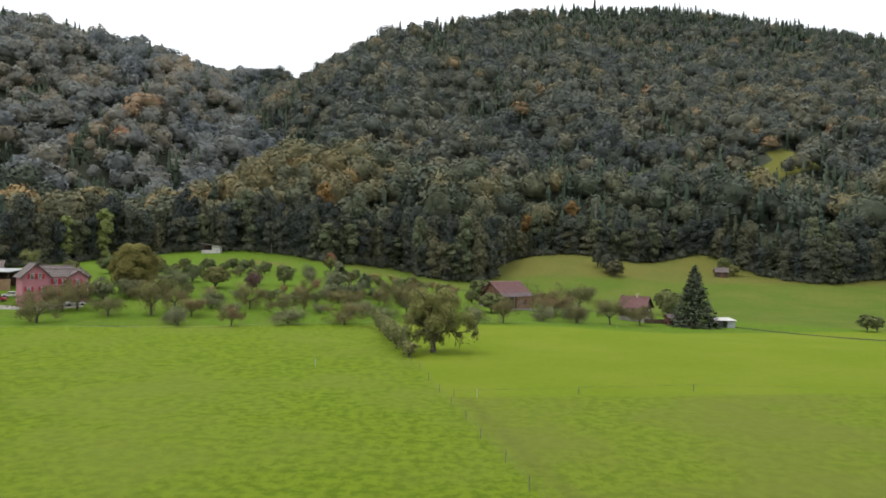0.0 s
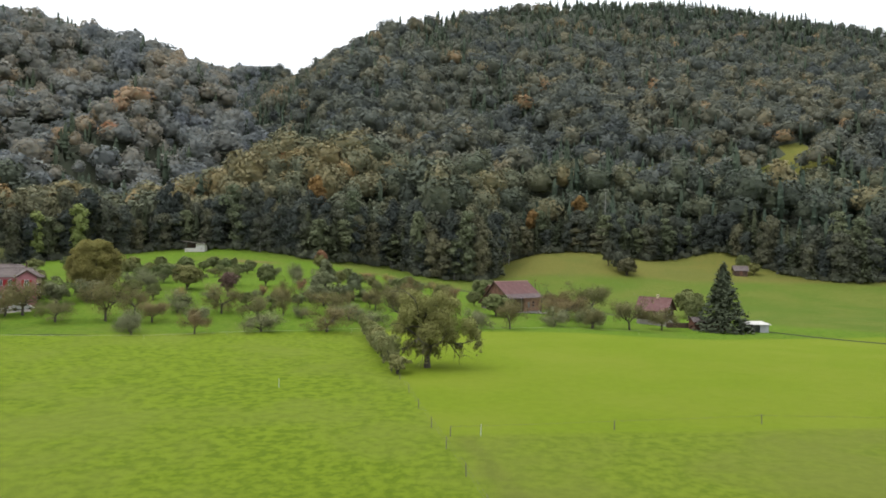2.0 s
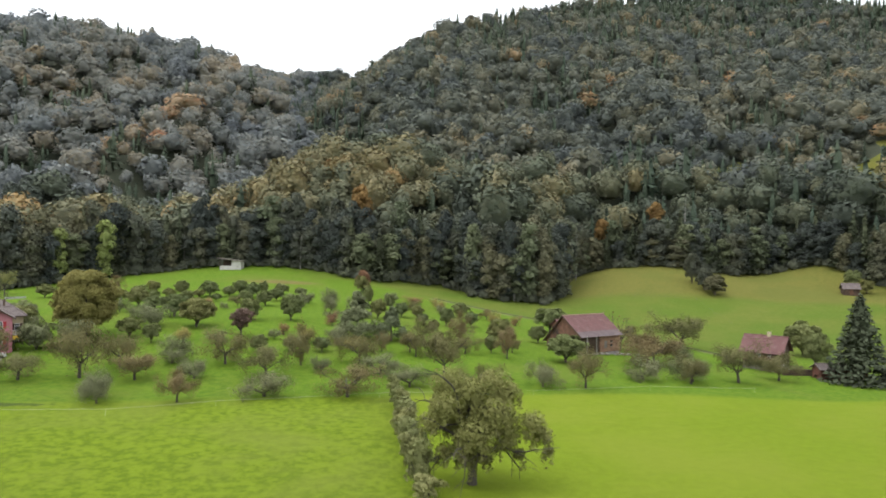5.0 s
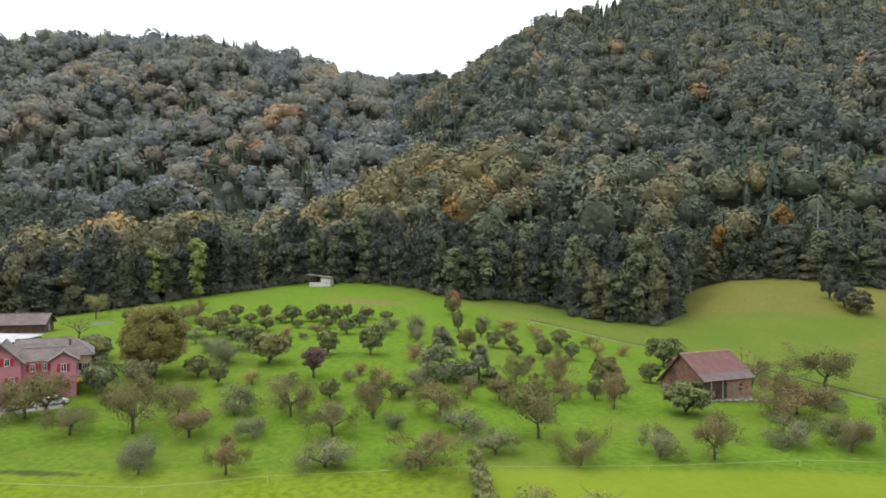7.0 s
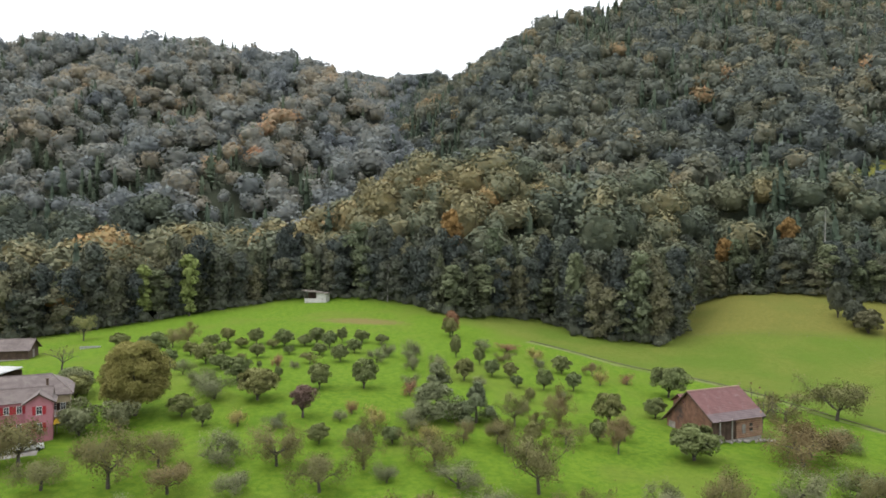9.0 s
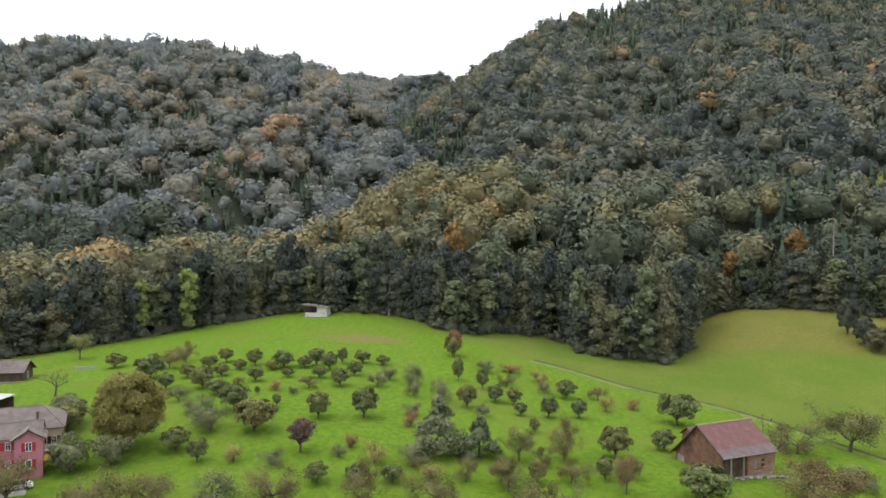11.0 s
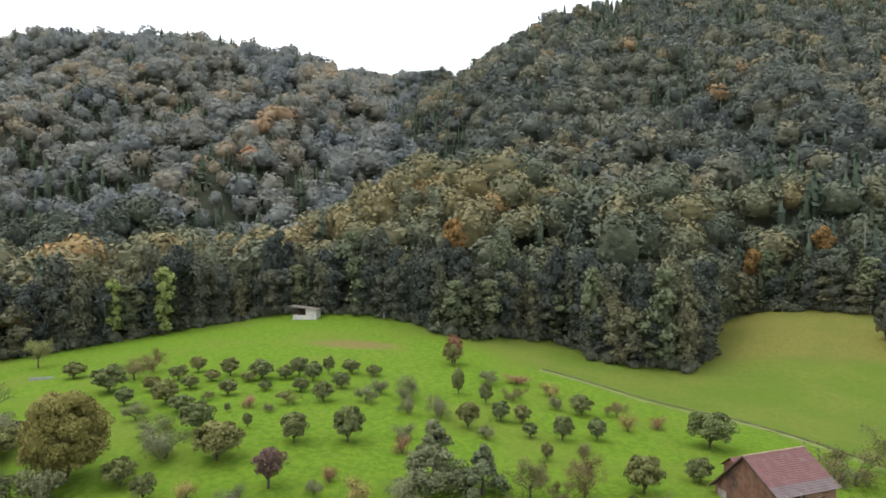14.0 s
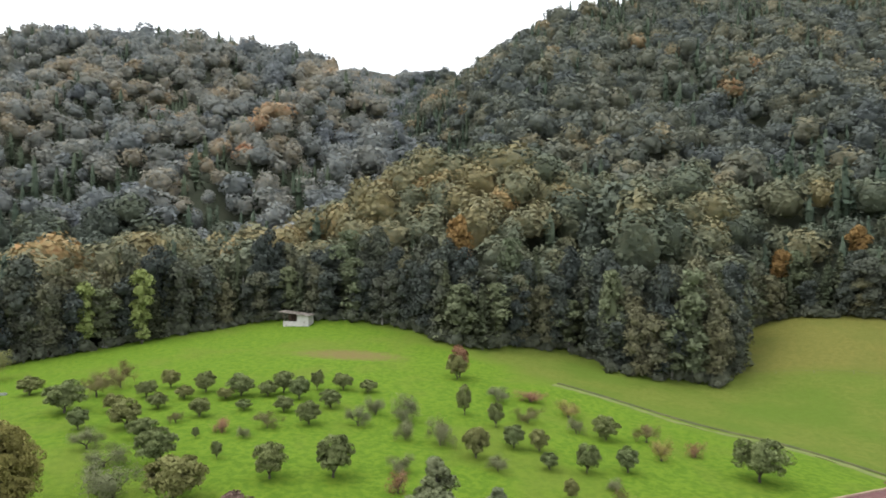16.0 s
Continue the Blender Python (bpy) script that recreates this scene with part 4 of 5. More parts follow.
def undergrowth():
    """Low leafy scrub that closes the foot of the wood's edge."""
    acc, r = Acc(), np.random.default_rng(5)
    x = -240.0
    while x < 215:
        slope = abs(float(edge(x + 2)) - float(edge(x - 2))) / 4
        y = float(edge(x)) + r.uniform(-0.6, 3.5)
        h, w = r.uniform(1.0, 4.6), r.uniform(1.2, 2.6)
        c = (x, y, gz(x, y) + h * 0.45)
        core(acc, c, (w * 0.8, w * 0.8, h * 0.5), r, 3, 6)
        crown(acc, [(c, (w, w, h * 0.62))], 60, 0.38, r, 0.3)
        x += r.uniform(1.2, 2.8) / (1 + 0.8 * min(slope, 4.0))
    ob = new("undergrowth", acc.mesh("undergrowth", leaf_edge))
    return tagged(ob, "dark scrub along the foot of the woods", "undergrowth", kind="stuff")


undergrowth()


def bare_trunk(x, y, h, lean, label):
    ob = thing("dead_tree", Matrix.Translation((x, y, gz(x, y))), label, "tree", "bare pale trunks in the woods")
    acc = Acc()
    acc.tube([(0, 0, -1), (lean * 0.4, 0, h * 0.5), (lean, 0.1, h)], [0.30, 0.22, 0.07], 7)
    part("trunk", acc, bark_pale, ob)
    twigs = Acc()
    for k in range(5):
        a, z = 2.4 * k, h * (0.55 + 0.08 * k)
        twigs.tube([(lean * z / h, 0, z), (lean * z / h + math.cos(a), math.sin(a), z + 0.9)], [0.05, 0.02], 4)
    part("branches", twigs, bark_pale, ob)


for bx, by, bh, bl in ((-83, 302, 13, 0.4), (22, 342, 22, 0.3), (-36, 420, 24, -0.5), (70, 362, 24, 0.5), (-128, 300, 14, 0.2)):
    bare_trunk(bx, by, bh, bl, "bare pale dead trunk standing in the wood's edge")


# ---- single trees and hedges ----
def old_pear(x, y):
    """The old spreading pear tree in the meadow, with hanging twigs."""
    r = np.random.default_rng(17)
    ob = thing("old_pear_tree", Matrix.Translation((x, y, gz(x, y))), "old wide pear tree with drooping olive twigs in the meadow", "tree")
    wood, tips = Acc(), []
    wood.tube([(0, 0, -0.5), (0.05, 0, 0.9), (-0.05, 0.05, 2.0), (0.0, 0, 3.2)], [0.55, 0.40, 0.36, 0.34], 9)
    for way, start, length, rad in (((-0.9, 0.1, 1.3), 2.6, 4.2, 0.22), ((-0.35, 0.3, 1.8), 3.1, 5.2, 0.25), ((0.3, -0.2, 2.0), 3.1, 5.2, 0.24), ((0.7, 0.4, 1.4), 2.8, 4.8, 0.2),
                                    ((1.5, -0.1, 0.75), 2.5, 4.4, 0.22), ((0.2, 1.2, 1.0), 2.8, 4.6, 0.18), ((-0.3, -1.2, 1.0), 2.8, 4.6, 0.18), ((-1.2, -0.5, 0.7), 2.4, 4.0, 0.15),
                                    ((1.1, -0.8, 0.9), 2.6, 3.4, 0.15)):
        limb(wood, r, (0, 0, start), way, length, rad, 2, tips, 0.09, 6)
    part("trunk", wood, bark, ob)
    acc = Acc()
    clumps = ((-2.3, 0.6, 9.3, 1.7), (-0.3, -0.8, 8.8, 1.5), (2.1, 0.9, 9.2, 1.6), (3.3, -0.4, 8.7, 1.2), (-2.2, -1.6, 7.5, 1.6), (0.0, 1.8, 7.4, 1.8), (2.3, -1.5, 7.0, 1.7), (-3.6, 0.2, 5.6, 1.4),
              (-1.6, 2.2, 5.2, 1.6), (0.5, -2.4, 5.2, 1.8), (2.7, 1.8, 5.5, 1.6), (3.2, -0.6, 4.4, 1.2), (-2.4, -0.8, 3.2, 0.9), (-0.5, -0.9, 2.7, 1.0), (1.0, 0.6, 2.5, 0.9), (5.5, -0.2, 5.9, 1.3),
              (6.4, 0.3, 4.7, 1.0), (4.3, 0.0, 3.0, 0.6), (7.0, 0.1, 3.3, 0.5), (0.3, 0.2, 6.3, 1.7), (-3.0, 1.5, 7.0, 1.2), (-0.4, 0.3, 4.2, 1.5))
    for cx, cy, cz, cr in clumps:
        k = int(600 * cr ** 1.6)
        d = sphere_points(k, r)
        q = np.array([cx, cy, cz]) + d * cr * 1.15 * (r.random((k, 1)) ** 0.5) * (1, 1, 0.8)
        acc.leaves(q, d + (0, 0, 0.3), 0.10, r, 1.5)
        # hanging twigs below the clump
        for _ in range(int(9 * cr)):
            a = r.uniform(0, 2 * math.pi)
            e = np.array([cx + cr * 0.9 * math.cos(a), cy + cr * 0.9 * math.sin(a), cz - cr * 0.3])
            ln = r.uniform(0.5, 1.7)
            if e[2] - ln < 0.6:
                ln = max(0.2, e[2] - 0.6)
            s = e + np.stack([r.normal(size=22) * 0.13, r.normal(size=22) * 0.13, -ln * r.random(22)], 1)
            acc.leaves(s, np.tile((math.cos(a), math.sin(a), 0.3), (22, 1)), 0.09, r, 1.8)
    part("crown", acc, leaf_pear, ob)
    return ob


old_pear(-4.1, 114.4)

hr = np.random.default_rng(23)
shrub = [dense_tree("hedge_shrub", hr, leaf_hedge, "tall narrow olive-green shrub in a hedge line", 4.0, 2.6, 8, 220, 0.10, 0.3, "shrubs of the fence hedge", cat="shrub") for _ in range(4)]
row = []
for k in range(15):
    u = k / 14
    row.append((-8.0 - 9.0 * u + hr.uniform(-0.4, 0.4), 109.0 + 36.5 * u, hr.uniform(2.0, 3.2), (4.6 if k else 3.4) - 1.2 * u + hr.uniform(-0.6, 0.6)))
stand(shrub, row, 4.0, 2.6)
walnut = [dense_tree("walnut_tree", hr, leaf_walnut, "large rounded walnut tree turning brown beside the houses", 13.5, 14.0, 80, 640, 0.14, 0.2, "", hollow=0.75)]
stand(walnut, [(-82.4, 173.2, 12.4, 13.4)], 13.5, 14.0)
bushes = [dense_tree("garden_shrub", hr, leaf_silver, "broad grey-green garden shrub beside the pink house", 5.0, 6.0, 10, 300, 0.13, 0.3, "shrubs by the houses", cat="shrub") for _ in range(2)]
stand(bushes, [(-85.2, 163.6, 7.2, 5.4), (-80.5, 167.0, 6.0, 4.8), (-101, 181, 6.0, 4.8), (-108, 186, 5, 3.4)], 5.0, 6.0)
round_tree = [dense_tree("round_tree", hr, leaf_green, "rounded green tree in the pasture", 6.0, 7.0, 13, 330, 0.15, 0.9, "single trees in the fields") for _ in range(3)]
stand(round_tree, [(7.2, 226.5, 8.2, 6.6), (110.6, 185.8, 4.2, 4.2), (125.5, 320, 5.5, 5.0), (122, 324, 6, 8), (61.8, 204, 6.0, 8.0), (-48.5, 256.5, 4.6, 5.5)], 6.0, 7.0)
field_bush = [dense_tree("field_bush", hr, leaf_edge, "dense dark green bush in the high pasture", 8.0, 7.0, 18, 380, 0.16, 0.2, "bushes in the high pasture", hollow=0.4, cat="bush") for _ in range(3)]
stand(field_bush, [(68.0, 306, 8.5, 7.5), (65.5, 310.5, 6.5, 9.0), (62.8, 317, 6.0, 12.5)], 8.0, 7.0)
rust = [dense_tree("rust_shrub", hr, leaf_red, "rust-coloured shrub standing alone on the slope", 5.0, 4.0, 9, 240, 0.11, 0.4, "", cat="shrub")]
stand(rust, [(-48.3, 258.6, 5.0, 7.5)], 5.0, 4.0)
leaning = [orchard_tree("fruit_tree", hr, leaf_green, "lone old fruit tree on the grassy slope below the wood", 6.0, 6.0, 2600, 0.10, 2.2)]
stand(leaning, [(-145, 229.5, 6.6, 6.4)], 6.0, 6.0)
bare = [orchard_tree("bare_fruit_tree", hr, leaf_brown, "almost leafless fruit tree with bare branches", 5.0, 5.0, 60, 0.12, 1.5) for _ in range(2)]
stand(bare, [(-118.5, 194.5, 6.0, 6.5), (21.8, 206.5, 6.5, 8.0)], 5.0, 5.0)
firs = [edge_spruce("fir_tree", hr, "tall dark ragged spruce beside the small farmhouse", 17.0, 10.5, 30, 150, 0.34, "")]
stand(firs, [(63.9, 189.5, 13.2, 16.6)], 17.0, 10.5)


# ---- buildings ----
def prism(acc, x0, x1, y0, y1, z0, eave_f, eave_b, ridge, yr):
    """A body with gables at x0 and x1; the ridge runs along x at y = yr."""
    v = []
    for x in (x0, x1):
        v += [(x, y0, z0), (x, y1, z0), (x, y1, eave_b), (x, yr, ridge), (x, y0, eave_f)]
    acc.add(v, [(0, 1, 2, 3, 4)[::-1], (5, 6, 7, 8, 9), (0, 5, 9, 4)[::-1], (1, 6, 7, 2), (4, 9, 8, 3)[::-1], (2, 7, 8, 3), (0, 1, 6, 5)])


def slope_tiles(acc, x0, x1, ya, za, yb, zb, step=0.34, thick=0.07):
    """One roof slope from the eave (ya, za) up to the ridge (yb, zb), stepped in courses of tiles."""
    length = math.hypot(yb - ya, zb - za)
    k = max(2, int(length / step))
    uy, uz = (yb - ya) / length, (zb - za) / length
    ny, nz = (-uz, uy) if uy > 0 else (uz, -uy)
    line = [(ya, za)]
    for i in range(k):
        a, b = length * i / k, length * (i + 1) / k
        line += [(ya + uy * a + ny * thick, za + uz * a + nz * thick), (ya + uy * b + ny * 0.02, za + uz * b + nz * 0.02)]
    line.append((yb, zb))
    n = len(line)
    v = [(x0, *q) for q in line] + [(x1, *q) for q in line]
    f = [(i, i + 1, n + i + 1, n + i) for i in range(n - 1)] + [(n - 1, 0, n, 2 * n - 1), tuple(range(n))[::-1], tuple(range(n, 2 * n))]
    acc.add(v, f if uy < 0 else [g[::-1] for g in f])


def boards(ob, material, x0, x1, y, z0, tops, side=-1, width=0.24, axis="x"):
    """Upright boards on a wall, each a little proud of the next; tops gives the height along the wall."""
    k = max(1, int((x1 - x0) / width))
    for i in range(k):
        a, b = x0 + (x1 - x0) * i / k, x0 + (x1 - x0) * (i + 0.93) / k
        t = 0.03 + 0.02 * ((i * 7) % 3)
        h = min(tops(a), tops(b))
        lo, hi = (y - t, y + 0.01) if side < 0 else (y - 0.01, y + t)
        acc = Acc()
        acc.box((a, lo, z0), (b, hi, h)) if axis == "x" else acc.box((lo, a, z0), (hi, b, h))
        part("board", acc, material, ob)


def window(parent, m, w=0.9, h=1.2, shutters=None, frame_mat=None):
    """A window on a wall that faces -y of m: frame, glazing bars, pane, sill and shutters."""
    def placed(acc):
        acc.v = [np.array([m @ Vector(p) for p in v]) for v in acc.v]
        return acc
    fr = Acc()
    t = 0.07
    for lo, hi in (((-w / 2, -0.05, 0), (-w / 2 + t, 0.02, h)), ((w / 2 - t, -0.05, 0), (w / 2, 0.02, h)), ((-w / 2 + t, -0.05, 0), (w / 2 - t, 0.02, t)), ((-w / 2 + t, -0.05, h - t), (w / 2 - t, 0.02, h)),
                   ((-0.03, -0.045, t), (0.03, 0.02, h - t)), ((-w / 2 + t, -0.04, h * 0.62), (-0.03, 0.02, h * 0.62 + 0.04)), ((0.03, -0.04, h * 0.62), (w / 2 - t, 0.02, h * 0.62 + 0.04))):
        fr.box(lo, hi)
    win = part("window", placed(fr), frame_mat or paint_white, parent)
    pane = Acc()
    pane.box((-w / 2 + t, -0.015, t), (w / 2 - t, 0.015, h - t))
    part("pane", placed(pane), glass, win)
    sill = Acc()
    sill.box((-w / 2 - 0.06, -0.12, -0.07), (w / 2 + 0.06, 0.02, -0.005))
    part("sill", placed(sill), stone, win)
    if shutters:
        for s in (-1, 1):
            sh = Acc()
            a, b = sorted((s * (w / 2 + 0.02), s * (w / 2 + 0.5)))
            sh.box((a, -0.06, 0), (b, -0.01, h))
            for i in range(7):
                sh.box((a + 0.05, -0.085, 0.08 + i * (h - 0.1) / 7), (b - 0.05, -0.06, 0.08 + (i + 0.6) * (h - 0.1) / 7))
            part("shutter", placed(sh), shutters, win, "red louvred shutter")


def at(x, y, z, turn=0):
    return Matrix.Translation((x, y, z)) @ Matrix.Rotation(radians(turn), 4, "Z")


# the barn beside the orchard; its own x runs along the ridge
def barn():
    g = gz(13.4, 202.2)
    m = at(13.35, 202.2, 0, math.degrees(0.66))
    ob = thing("barn", m, "old brown timber barn with a red-brown tiled roof", "barn")
    L, wf, wb, zr, zf, zb = 5.4, 5.2, 5.6, 8.55, 5.05, 3.2
    z0 = g - 1.2
    body = Acc()
    prism(body, -L, L, -wf, wb, z0, zf, zb, zr - 0.12, 0)
    walls = part("wall", body, wood_brown, ob)
    top = lambda v: zr - 0.15 - (zr - zf) * -v / wf if v < 0 else zr - 0.15 - (zr - zb) * v / wb
    boards(ob, wood_brown, -wf + 0.02, wb - 0.02, -L, g - 0.4, top, -1, 0.26, "y")
    for i in range(11):
        z = g + 0.2 + 0.36 * i
        if z < zf - 0.3:
            for ends, rad in ((((-0.2, -wf - 0.05, z + 0.15), (L + 0.25, -wf - 0.05, z + 0.15)), 0.17), (((L + 0.03, -wf - 0.2, z + 0.32), (L + 0.03, -wf * 0.1, z + 0.32)), 0.16)):
                log = Acc()
                log.tube(ends, [rad, rad], 8)
                part("log", log, wood_log, ob)
    boards(ob, wood_dark, -L + 0.02, -0.25, -wf, g - 0.3, lambda v: zf - 0.15, -1, 0.3, "x")
    for px in (-4.2, -1.6):
        post = Acc()
        post.box((px - 0.1, -wf - 0.75, g - 0.4), (px + 0.1, -wf - 0.55, zf - 0.35))
        part("post", post, wood_grey, ob)
    roof = Acc()
    fo, bo = 0.85, 0.75
    sf, sb = (zr - zf) / wf, (zr - zb) / wb
    ylow = -wf * 0.86
    slope_tiles(roof, -L - 0.55, L + 0.5, ylow, zr - sf * -ylow, 0.0, zr)
    slope_tiles(roof, -L - 0.55, L + 0.5, wb + bo, zr - sb * (wb + bo), 0.0, zr)
    part("roof", roof, roof_red, ob)
    low = Acc()
    slope_tiles(low, -L - 0.55, L + 0.5, -wf - fo, zr - sf * (wf + fo), ylow, zr - sf * -ylow)
    part("lower_roof", low, roof_low, ob, "greyer tiles along the lower eave")
    cap = Acc()
    for i in range(26):
        a = -L - 0.55 + (2 * L + 1.05) * i / 26
        cap.tube([(a, 0, zr + 0.02), (a + (2 * L + 1.05) / 25, 0, zr + 0.05)], [0.15, 0.13], 7)
    part("ridge_tiles", cap, surface("ridge_tiles", (0.26, 0.17, 0.12), (0.36, 0.26, 0.19), 2.0), ob)
    verge = Acc()
    for s, e in ((-L - 0.6, -L - 0.52),):
        verge.add([(s, -wf - fo, zr - sf * (wf + fo) - 0.16), (e, -wf - fo, zr - sf * (wf + fo) - 0.16), (e, 0, zr - 0.16), (s, 0, zr - 0.16), (s, -wf - fo, zr - sf * (wf + fo) + 0.1), (e, -wf - fo, zr - sf * (wf + fo) + 0.1), (e, 0, zr + 0.1), (s, 0, zr + 0.1)],
                  [(0, 3, 2, 1), (4, 5, 6, 7), (0, 1, 5, 4), (1, 2, 6, 5), (2, 3, 7, 6), (3, 0, 4, 7)])
        verge.add([(s, wb + bo, zr - sb * (wb + bo) - 0.16), (e, wb + bo, zr - sb * (wb + bo) - 0.16), (e, 0, zr - 0.16), (s, 0, zr - 0.16), (s, wb + bo, zr - sb * (wb + bo) + 0.1), (e, wb + bo, zr - sb * (wb + bo) + 0.1), (e, 0, zr + 0.1), (s, 0, zr + 0.1)],
                  [(0, 1, 2, 3), (4, 7, 6, 5), (0, 4, 5, 1), (1, 5, 6, 2), (2, 6, 7, 3), (3, 7, 4, 0)])
    part("verge_board", verge, wood_dark, ob)
    # small gabled dormer on the back slope
    dorm = Acc()
    prism(dorm, -L + 0.2, -L + 3.0, 1.2, 4.2, 4.6, 6.3, 6.3, 7.4, 2.7)
    part("dormer", dorm, wood_brown, ob)
    dr = Acc()
    slope_tiles(dr, -L - 0.2, -L + 3.2, 0.8, 6.05, 2.7, 7.55)
    slope_tiles(dr, -L - 0.2, -L + 3.2, 4.6, 6.05, 2.7, 7.55)
    part("dormer_roof", dr, roof_red, ob)
    door = Acc()
    door.box((-L - 0.12, 3.4, g - 0.5), (-L - 0.05, 5.0, g + 1.6))
    door.box((-L - 0.15, 3.4, g + 0.1), (-L - 0.12, 5.0, g + 0.25))
    part("door", door, wood_grey, ob, "grey board door")
    hatch = Acc()
    hatch.box((1.0, -wf - 0.28, g + 1.0), (1.75, -wf - 0.22, g + 2.5))
    part("door", hatch, wood_grey, ob, "pale board door")
    for wz in (1.3, 2.1):
        window(ob, Matrix.Translation((3.0, -wf - 0.24, g + wz)), 0.65, 0.5, None, wood_dark)
    base = Acc()
    base.box((-L - 0.05, -wf - 0.1, z0), (L + 0.1, wb + 0.02, g + 0.15))
    part("plinth", base, stone, ob)
    return ob


barn()


def stones():
    r = random.Random(4)
    for k in range(26):
        u = k / 25
        x, y = 12.6 + 10.5 * u + r.uniform(-0.5, 0.5), 195.4 + 6.0 * u + r.uniform(-0.6, 0.6)
        s = r.uniform(0.25, 0.55)
        acc = Acc()
        core(acc, (0, 0, 0), (s, s * 0.8, s * 0.55), np.random.default_rng(k), 4, 7)
        ob = new("stone", acc.mesh("stone", stone))
        ob.matrix_world = at(x, y, gz(x, y) + s * 0.25, r.uniform(0, 360))
        tagged(ob, "pale rough stone lying along the barn's front", "stone", "stones by the barn")


stones()


def shed():
    """The white open-fronted shelter on the knoll."""
    x, y = -107.8, 297.6
    g = gz(x, y)
    ob = thing("field_shelter", at(x, y, g, 8), "small white boarded field shelter with an open front", "shed")
    w, d = 3.9, 2.2
    back = Acc()
    back.box((0.4, -d, -0.6), (w, -d + 0.12, 3.3))
    back.box((w - 0.12, -d + 0.12, -0.6), (w, d, 3.1))
    part("wall", back, plaster_white, ob)
    low = Acc()
    low.box((-w, -d, -0.6), (0.4, -d + 0.12, 1.3))
    low.box((-w, -d + 0.12, -0.6), (-w + 0.12, d, 1.3))
    part("low_wall", low, plaster_white, ob)
    inner = Acc()
    inner.box((-w, d - 0.12, -0.6), (w - 0.12, d, 3.0))
    part("back_wall", inner, wood_dark, ob)
    for px, py in ((-w + 0.1, -d + 0.06), (-w + 0.1, d - 0.2), (-1.7, -d + 0.06)):
        p = Acc()
        p.box((px - 0.08, py - 0.05, 1.3), (px + 0.08, py + 0.09, 3.55))
        part("post", p, wood_dark, ob)
    roof = Acc()
    m = Matrix.Translation((0, 0, 3.45)) @ Matrix.Rotation(radians(7), 4, "Y")
    roof.box((-w - 1.1, -d - 0.7, 0), (w + 0.5, d + 0.5, 0.14), m)
    for i in range(14):
        a = -d - 0.65 + i * (2 * d + 1.1) / 14
        roof.box((-w - 1.1, a, 0.14), (w + 0.5, a + 0.16, 0.18), m)
    part("roof", roof, surface("weathered_sheet", (0.17, 0.145, 0.12), (0.26, 0.23, 0.20), 0.8, 0.7), ob)


shed()


def gable_block(ob, m, x0, x1, y0, y1, z0, eave, ridge, wall, roof, over=0.55, name="wall"):
    """Walls and roof of a block whose ridge runs along its own x."""
    yr = (y0 + y1) / 2
    a = Acc()
    prism(a, x0, x1, y0, y1, z0, eave, eave, ridge - 0.1, yr)
    a.v = [np.array([m @ Vector(p) for p in v]) for v in a.v]
    part(name, a, wall, ob)
    s = (ridge - eave) / (yr - y0)
    r = Acc()
    slope_tiles(r, x0 - over, x1 + over, y0 - over, eave - s * over, yr, ridge)
    slope_tiles(r, x0 - over, x1 + over, y1 + over, eave - s * over, yr, ridge)
    r.tube([(x0 - over, yr, ridge + 0.03), (x1 + over, yr, ridge + 0.03)], [0.13, 0.13], 7)
    r.v = [np.array([m @ Vector(p) for p in v]) for v in r.v]
    part("roof", r, roof, ob)
    for xe in (x0 - over, x1 + over - 0.06):
        for ye in (y0 - over, y1 + over):
            trim = Acc()
            z = eave - s * over
            trim.add([m @ Vector(p) for p in ((xe, ye, z - 0.2), (xe + 0.06, ye, z - 0.2), (xe + 0.06, yr, ridge - 0.2), (xe, yr, ridge - 0.2), (xe, ye, z - 0.01), (xe + 0.06, ye, z - 0.01), (xe + 0.06, yr, ridge - 0.01), (xe, yr, ridge - 0.01))],
                     [(0, 3, 2, 1), (4, 5, 6, 7), (0, 1, 5, 4), (1, 2, 6, 5), (2, 3, 7, 6), (3, 0, 4, 7)])
            part("verge_board", trim, wood_dark, ob)


